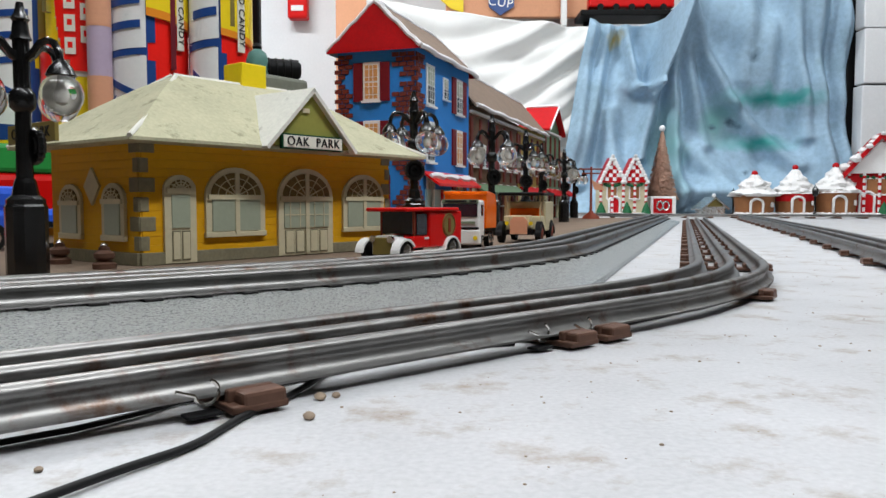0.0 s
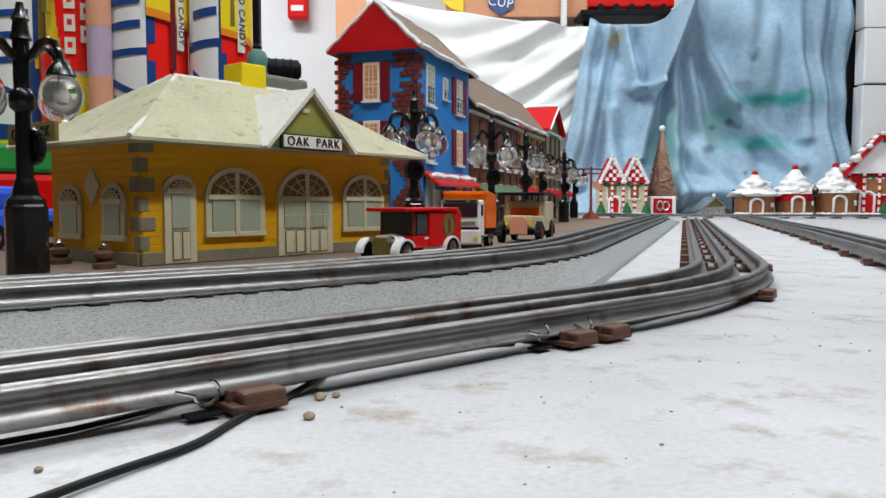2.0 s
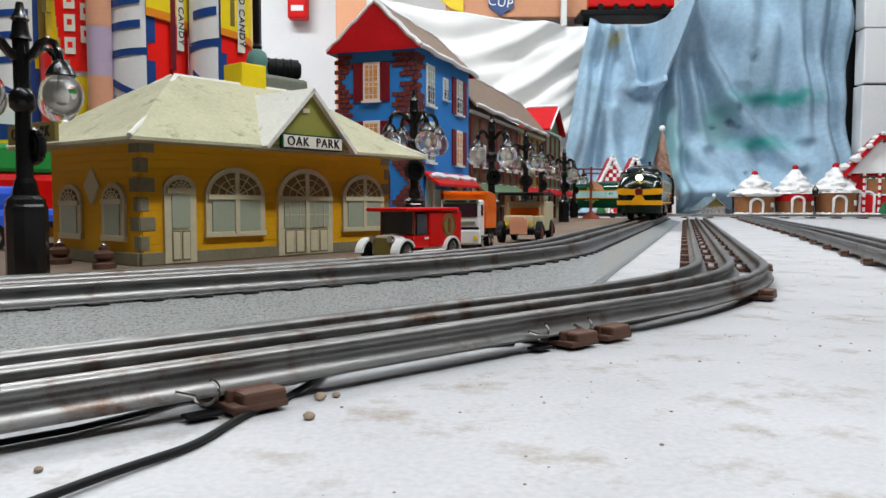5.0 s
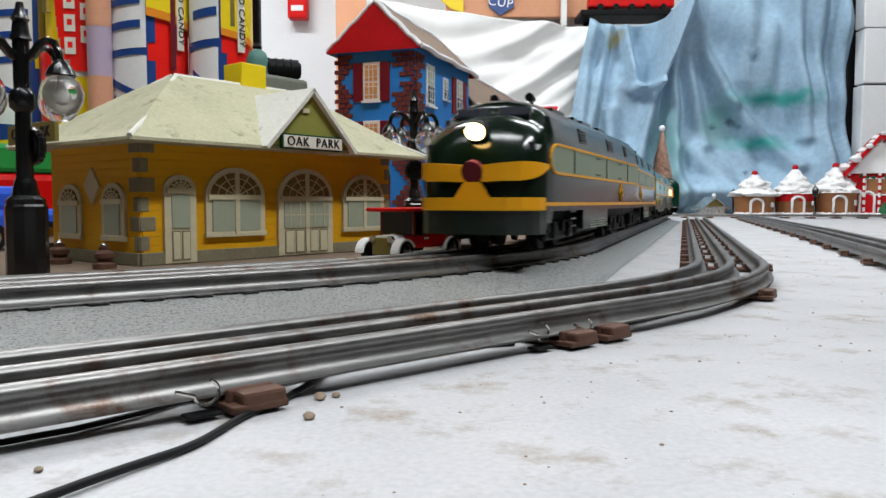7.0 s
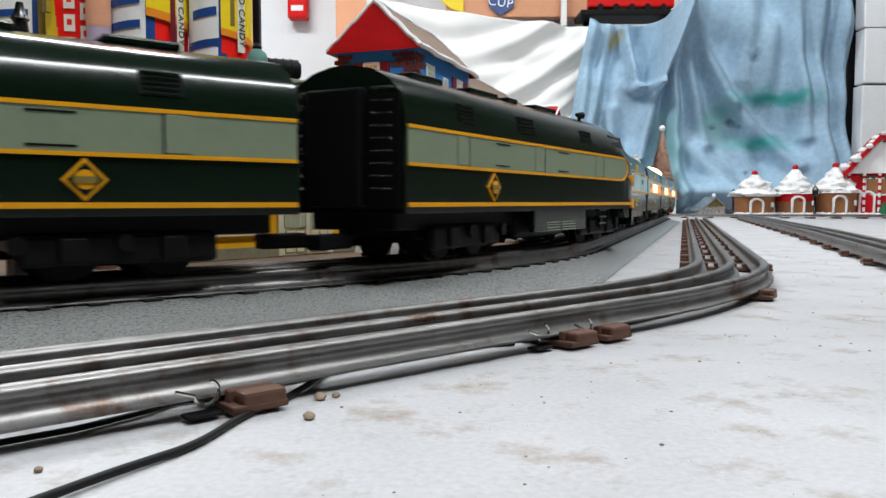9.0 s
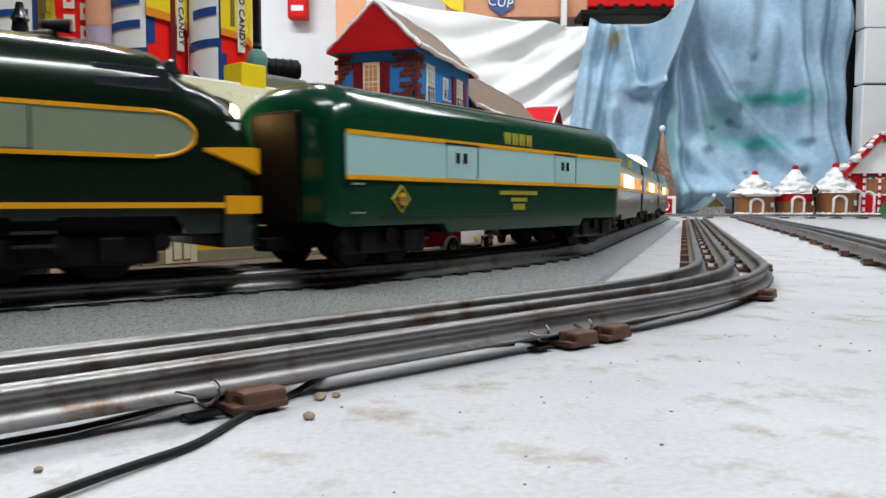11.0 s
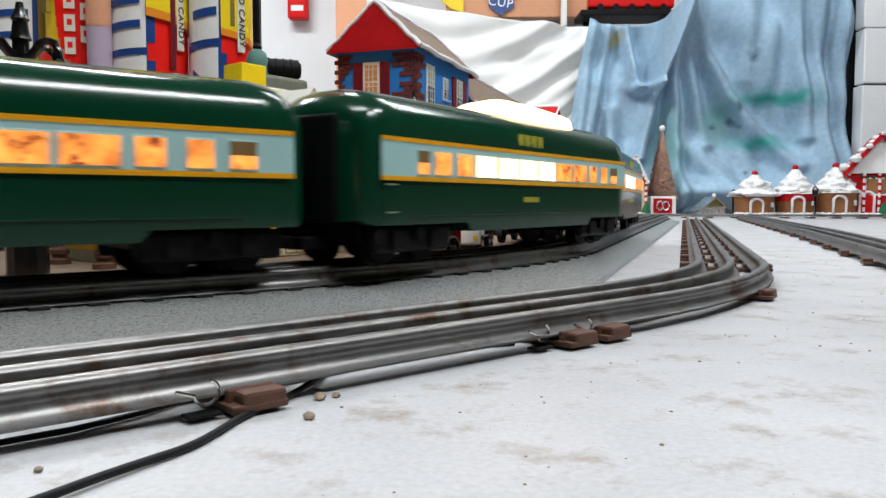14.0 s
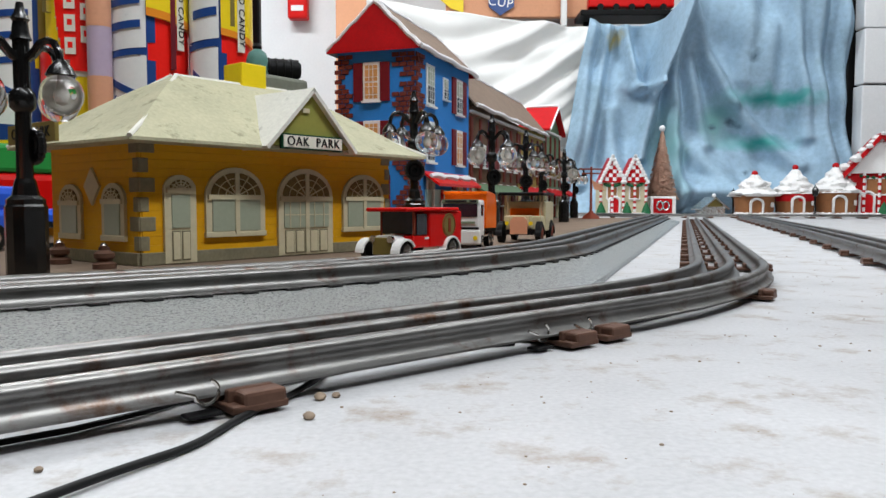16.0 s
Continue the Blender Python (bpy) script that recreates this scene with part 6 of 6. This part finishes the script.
        part("lettering_bar", Shape().box((L * 0.448, s * (w - 0.0018), 0.0510), (0.009, 0.0010, 0.0026), Matrix.Rotation(radians(-9 * s), 4, "Z")), M["white"], body)
        for x, ww in ((L * 0.22, 0.014), (-0.025, 0.012), (-0.1055, 0.010)):
            part("side_door", Shape().box((x, s * (y + 0.0002), zm), (ww, 0.0010, 0.0124), bev=0.0003), M["greygreen"], body)
            part("door_gap", Shape().box((x + ww / 2, s * (y + 0.0006), zm), (0.0006, 0.0004, 0.0128)), M["black"], body)
        for x, ww in ((0.046, 0.018), (-0.0385, 0.020), (-0.1005, 0.014)):
            gr = part("grille", Shape().box((x, s * (w - 0.0018), 0.0628), (ww, 0.0014, 0.0080), Matrix.Rotation(radians(12 * s), 4, "X")), M["black"], body, "dark louvred grille")
            part("louvre", join_boxes([((x, s * (w - 0.0012) - s * 0.00026 * (k - 2) * 1.3, 0.0628 + (k - 2) * 0.0017), (ww - 0.002, 0.0010, 0.0007)) for k in range(5)]), M["darkgreen"], gr)
        for x in (0.0075, -0.0675):
            part("step_slot", Shape().box((x, s * (y + 0.0003), z_top - 0.0022), (0.014, 0.0006, 0.0007)), M["black"], body)
            part("step_slot", Shape().box((x, s * (y + 0.0003), z_mid + 0.0022), (0.014, 0.0006, 0.0007)), M["black"], body)
        part("skirt_panel", Shape().box((0.0080, s * (w - 0.0018), 0.0155), (0.074, 0.003, 0.0125), bev=0.0006), M["darkgreen"], body)
        for gx, gw in ((-0.0050, 0.0185), (0.0175, 0.0200)):
            part("skirt_louvre", join_boxes([((gx, s * (w - 0.0002), 0.0100 + 0.0014 * k), (gw, 0.0008, 0.0006)) for k in range(4)]), M["greygreen"], body, "pale slatted skirt louvre")
        part("ladder", join_boxes([((L * 0.245, s * (w - 0.001), 0.0200 - 0.004 * k), (0.012, 0.003, 0.0010)) for k in range(3)]), M["darkgreen"], body)
    emblem(body, r + 0.0725, 0.0318, y, 0.0066, "stripe", "yellow diamond emblem")
    part("nose_disc", Shape().cyl((L * 0.494, 0, 0.0400), (L * 0.5040, 0, 0.0390), 0.0054, n=24), M["maroon"], body, "round maroon emblem")
    part("nose_flare", Shape().prism([(-0.009, 0.0272), (0.009, 0.0272), (0.004, 0.0345), (-0.004, 0.0345)], L * 0.488, L * 0.5035, "x"), M["stripe"], body, "yellow flare")
    h = part("headlight", Shape().cyl((L * 0.470, 0, 0.0600), (L * 0.4870, 0, 0.0586), 0.0050, n=20), M["black"], body, "headlight housing", smooth=True)
    part("lens", Shape().sphere((L * 0.4870, 0, 0.0586), 0.0047, 14, 0.9), M["headlight" if lit else "bulb"], h, "bright headlight lens" if lit else "unlit headlight lens", smooth=True)
    # roof gear
    for x, ww in ((L * 0.10, 0.030), (-L * 0.05, 0.012), (-L * 0.16, 0.030), (-L * 0.34, 0.026)):
        part("roof_hatch", Shape().box((x, 0, zt + 0.0002), (ww, 0.022, 0.0030), bev=0.0010), M["darkgreen"], body)
    for s in (-1, 1):
        part("horn", Shape().cyl((L * 0.27, s * 0.010, zt + 0.0020), (L * 0.30, s * 0.010, zt + 0.0024), 0.0012, 0.0024, n=12), M["black"], body, smooth=True)
        part("horn_foot", Shape().cyl((L * 0.285, s * 0.010, zt - 0.004), (L * 0.285, s * 0.010, zt + 0.002), 0.0012, n=8), M["black"], body)
    # flat rear end with a black diaphragm and grab irons
    part("diaphragm", Shape().box((r - 0.003, 0, 0.046), (0.006, 0.026, 0.046), bev=0.001), M["black"], body, "black rear diaphragm")
    part("rear_wall", Shape().box((r - 0.0006, 0, 0.0445), (0.0014, 2 * w - 0.004, 0.044)), M["black"], body)
    for s in (-1, 1):
        for k in range(9):
            part("grab_iron", Shape().cyl((r - 0.0030, s * 0.0165, 0.030 + 0.0048 * k), (r - 0.0030, s * 0.0265, 0.030 + 0.0048 * k), 0.0006, n=6), M["chrome"], body)
    part("underframe", Shape().box((-0.004, 0, 0.0185), (L * 0.93, 0.042, 0.010), bev=0.001), M["black"], e)
    part("fuel_tank", Shape().box((-0.004, 0, 0.0125), (0.066, 0.046, 0.013), bev=0.003), M["black"], e)
    truck(e, L * 0.27, 2, 0.062)
    truck(e, -L * 0.30, 2, 0.062)
    part("coupler", Shape().box((r - 0.008, 0, 0.0095), (0.020, 0.008, 0.006), bev=0.001), M["black"], e)
    return e


def join_boxes(items):
    s = Shape()
    for c, d in items:
        s.box(c, d)
    return s


COACH_WINDOWS = ((7.2, 4.5), (11.7, 5.2), (12.1, 3.0), (17.9, 2.3), (17.9, 2.3), (17.9, 2.3), (17.9, 2.3), (17.9, 2.5), (17.8, 4.3), (9.6, 7.0), (9.0, 5.9), (9.6, 0.0))
END_WINDOWS = ((9.5, 2.0), (13.0, 3.2), (13.6, 1.6), (18.0, 1.5), (18.0, 1.5), (18.0, 1.5), (18.0, 1.5), (17.6, 1.8), (17.2, 2.2), (17.0, 2.4), (17.0, 2.6), (14.0, 0.0))


def round_end(w, tip, reach, out, n=12):
    """Half-ellipse in plan round the end of a car, from one side to the other."""
    return [(tip + reach - (reach + out) * math.sin(math.pi * i / n), -(w + out) * math.cos(math.pi * i / n)) for i in range(n + 1)]


def wrap_strip(plan, inner, z0, z1):
    """An upright strip that follows a line in plan."""
    rings = [[(p[0], p[1], z0), (p[0], p[1], z1), (q[0], q[1], z1), (q[0], q[1], z0)] for p, q in zip(plan, inner)]
    return Shape().loft(rings)


def coach(kind):
    names = {"baggage": "deep green toy baggage car with pale blue band", "coach": "deep green toy coach with lit windows in a pale band",
             "dome": "deep green toy dome coach with glowing glass dome", "last": "deep green toy end coach with lit windows and red marker"}
    e = thing("toy_coach", names[kind], "toy coach", "train")
    L, w, zb, zs, zt = CAR_L, 0.0300, 0.0160, 0.0535, 0.0720 if kind == "baggage" else 0.0708
    front = [ring_section(L / 2 - 0.017, w, zb, zs, zt), ring_section(L / 2 - 0.009, w * 0.985, zb, zs, zt - 0.0012), ring_section(L / 2 - 0.004, w * 0.945, zb, zs - 0.0015, zt - 0.0045),
             ring_section(L / 2 - 0.001, w * 0.89, zb + 0.001, zs - 0.003, zt - 0.009), ring_section(L / 2, w * 0.82, zb + 0.002, zs - 0.005, zt - 0.013)]
    if kind == "last":
        rear = []
        for f in (0.02, 0.10, 0.25, 0.45, 0.70, 1.0):
            k = math.sqrt(1 - (1 - f) ** 2)
            rear.append(ring_section(-L / 2 + 0.018 * f, w * max(0.16, k), zb, zs - 0.006 * (1 - k), zt - 0.015 * (1 - k)))
    else:
        rear = [[(-p[0], p[1], p[2]) for p in r] for r in front[::-1]]
    body = part("body", Shape().loft(rear + [ring_section(0, w, zb, zs, zt)] + front), M["cargreen"], e, "glossy deep green body shell", smooth=True)
    part("skirt", Shape().prism([(-L * 0.285, zb + 0.001), (-L * 0.265, 0.0120), (L * 0.225, 0.0120), (L * 0.245, zb + 0.001)], -w + 0.0003, w - 0.0003, "y"), M["cargreen"], body, "deep green lower skirt")
    y = w + 0.0002
    x0, x1 = -L / 2 + (0.018 if kind == "last" else 0.006), L / 2 - 0.006
    z0, z1 = 0.0345, 0.0505 if kind == "baggage" else 0.0492
    stripe_box(body, "band", x0, x1, y - 0.0001, z0, z1, "paleblue", "pale blue-green window band")
    stripe_box(body, "stripe", x0, x1, y + 0.0002, z1 - 0.0006, z1 + 0.0011, "stripe", "yellow stripe")
    stripe_box(body, "stripe", x0, x1, y + 0.0002, z0 - 0.0011, z0 + 0.0006, "stripe", "yellow stripe")
    tx = 0.000 if kind == "baggage" else 0.003
    for k in range(4):
        lettering_bars(body, tx + (1.5 - k) * 0.0068, 0.0555, y - 0.0004, 2, 0.0017, 0.0056, 0.0012)
    if kind == "baggage":
        lettering_bars(body, tx, 0.0295, y + 0.0001, 19, 0.0011, 0.0019, 0.0008)
        lettering_bars(body, tx, 0.0262, y + 0.0001, 8, 0.0011, 0.0019, 0.0008)
        lettering_bars(body, tx, 0.0227, y + 0.0001, 5, 0.0013, 0.0030, 0.0009)
    elif kind == "last":
        lettering_bars(body, tx + 0.004, 0.0262, y + 0.0001, 21, 0.0012, 0.0026, 0.0008)
    else:
        lettering_bars(body, tx, 0.0262, y + 0.0001, 8, 0.0012, 0.0026, 0.0008)
    if kind in ("baggage", "last"):
        emblem(body, L / 2 - 0.037, 0.0262, y, 0.0056, "goldink", "yellow diamond emblem")
    zc, hh = (0.0362 + z1 - 0.0036) / 2, z1 - 0.0036 - 0.0362
    for s in (-1, 1):
        part("side_ridge", Shape().box((0, s * (w + 0.0002), 0.0196), (L - 0.05, 0.0010, 0.0006), bev=0.0002), M["cargreen"], body)
        part("roof_ridge", Shape().tube([(-L / 2 + 0.03, s * w * 0.62, zt - 0.0038), (L / 2 - 0.02, s * w * 0.62, zt - 0.0038)], 0.0006, 6), M["cargreen"], body)
        if kind == "baggage":
            for x in (0.0495, -0.0480):
                d = part("sliding_door", Shape().box((x, s * (y + 0.0003), (z0 + z1) / 2 - 0.0002), (0.0235, 0.0014, 0.0148), bev=0.0004), M["paleblue"], body, "pale sliding door")
                part("door_rail", Shape().box((x, s * (y + 0.0009), z1 - 0.0004), (0.0255, 0.0008, 0.0006)), M["black"], d)
                part("door_gap", Shape().box((x - 0.0118, s * (y + 0.0007), (z0 + z1) / 2), (0.0006, 0.0008, 0.0140)), M["frame"], d)
                for k in (0.0040, -0.0016):
                    part("pane", Shape().box((x + k, s * (y + 0.0011), 0.0440), (0.0028, 0.0006, 0.0046), bev=0.0002), M["darkpane"], d)
        else:
            x = 0.100
            for k, (ww, gap) in enumerate(END_WINDOWS if kind == "last" else COACH_WINDOWS):
                ww, gap = ww / 1000, gap / 1000
                xc = x - ww / 2
                x -= ww + gap
                f = part("window", Shape().box((xc, s * (y + 0.0002), zc), (ww + 0.0009, 0.0010, hh + 0.0012), bev=0.0003), M["paleblue"], body)
                half_drawn = k == 0 or (k == 1 and kind == "last") or (k > 10 and kind != "last")
                part("pane", Shape().box((xc, s * (y + 0.0007), zc - (hh / 4 if half_drawn else 0)), (ww, 0.0006, hh / 2 if half_drawn else hh), bev=0.0002), M["lit" if 3 <= k <= 6 else "litdim"], f, "warmly lit window pane")
                if half_drawn:
                    part("blind", Shape().box((xc, s * (y + 0.0007), zc + hh / 4), (ww, 0.0006, hh / 2)), M["blind"], f, "half-drawn brown blind")
        for z in (0.0318, 0.0210):
            part("vestibule_slot", Shape().box((L / 2 - 0.0125, s * (w - 0.0001), z), (0.0070, 0.0008, 0.0007)), M["greygreen"], body)
    if kind == "dome":
        dl = [(-0.078, 0.6, 0.0002), (-0.067, 0.94, 0.0066), (-0.035, 1.0, 0.0082), (-0.006, 0.98, 0.0086), (0.006, 0.86, 0.0062), (0.014, 0.55, 0.0002)]
        rg = []
        for x, k, h in dl:
            rg.append([(x, w * 0.70 * k * math.cos(a), zt - 0.0055 + (h + 0.0055) * math.sin(a) ** 0.6) for a in np.linspace(0, math.pi, 13)])
        dm = part("dome", Shape().loft(rg), M["dome"], body, "glowing glass roof dome", smooth=True)
        part("dome_rib", Shape().tube([(x, 0, zt + h + 0.0002) for x, k, h in dl], 0.0005, 6), M["cargreen"], dm)
    if kind == "last":
        inner = round_end(w, -L / 2, 0.018, -0.004)
        for nm, o, za, zz, m, lb in (("end_band", 0.0004, z0, z1, "paleblue", ""), ("stripe", 0.0008, z1 - 0.0006, z1 + 0.0011, "stripe", ""), ("stripe", 0.0008, z0 - 0.0011, z0 + 0.0006, "stripe", "")):
            part(nm, wrap_strip(round_end(w, -L / 2, 0.018, o), inner, za, zz), M[m], body, lb)
        for i0, i1 in ((0, 3), (3, 6), (6, 9), (9, 12)):
            pl, il = round_end(w, -L / 2, 0.018, 0.0011, 48), round_end(w, -L / 2, 0.018, -0.003, 48)
            part("end_pane", wrap_strip(pl[i0 * 4 + 1:i1 * 4], il[i0 * 4 + 1:i1 * 4], zc - hh / 2, zc + hh / 2), M["litred"], body, "red-lit curved end window")
        for q in (-1, 1):
            part("marker", Shape().sphere((-L / 2 + 0.0075, q * (w * 0.70), 0.0560), 0.0032, 10), M["redlamp"], body, "red marker lamp", smooth=True)
            part("name_plate", Shape().box((-L / 2 + 0.038, q * (w - 0.0012), 0.0570), (0.016, 0.002, 0.0022), Matrix.Rotation(radians(12 * q), 4, "X"), 0.0005), M["green"], body, "small green side plate")
    for s in (-1, 1):
        if not (kind == "last" and s < 0):
            part("diaphragm", Shape().box((s * (L / 2 - 0.0008), 0, 0.0380), (0.005, 0.026, 0.042), bev=0.001), M["black"], body, "black end diaphragm")
        part("coupler", Shape().box((s * (L / 2 + 0.002), 0, 0.0090), (0.014, 0.007, 0.005), bev=0.001), M["black"], e)
        truck(e, s * (L / 2 - 0.034), 2, 0.052)
    part("underframe", Shape().box((0, 0, 0.0150), (L * 0.86, 0.036, 0.007), bev=0.001), M["black"], e)
    return e


lead, trail = diesel(True), diesel(True)
baggage, day_coach, dome_coach, end_coach = coach("baggage"), coach("coach"), coach("dome"), coach("last")

# distance of the leading nose along the far line, measured from its camera end
NOSE = [(0.0, 5.520), (3.3, 4.320), (3.6, 4.200), (4.0, 4.040), (4.2, 3.960), (6.3, 3.160), (6.5, 3.086), (7.0, 2.902), (7.5, 2.777), (8.0, 2.688), (8.5, 2.595), (9.0, 2.502), (11.5, 2.086), (12.0, 2.009), (12.5, 1.927), (13.0, 1.840), (13.5, 1.757), (14.0, 1.650), (14.5, 1.497), (15.0, 1.310), (15.5, 1.146), (15.7, 1.073), (16.0, 0.967)]


def nose_at(t):
    return float(np.interp(t, [a for a, b in NOSE], [b for a, b in NOSE]))


def motions():
    times = [k * 0.25 for k in range(65)]
    back = 0.0
    for ob, length, flip in ((lead, UNIT_L, False), (trail, UNIT_L, True), (baggage, CAR_L, False), (day_coach, CAR_L, False), (dome_coach, CAR_L, False), (end_coach, CAR_L, False)):
        rows = []
        for t in times:
            s = nose_at(t) + back
            f, r = far_at(s + length * 0.22), far_at(s + length * 0.78)
            c, d = (f + r) / 2, f - r
            a = math.degrees(math.atan2(d[1], d[0])) + (180 if flip else 0)
            rows.append((t, pose(c[0], c[1], FAR_HEAD, 0, 0, a)))
        walk(ob, rows)
        back += length + (0.024 if ob is lead else GAP)


motions()
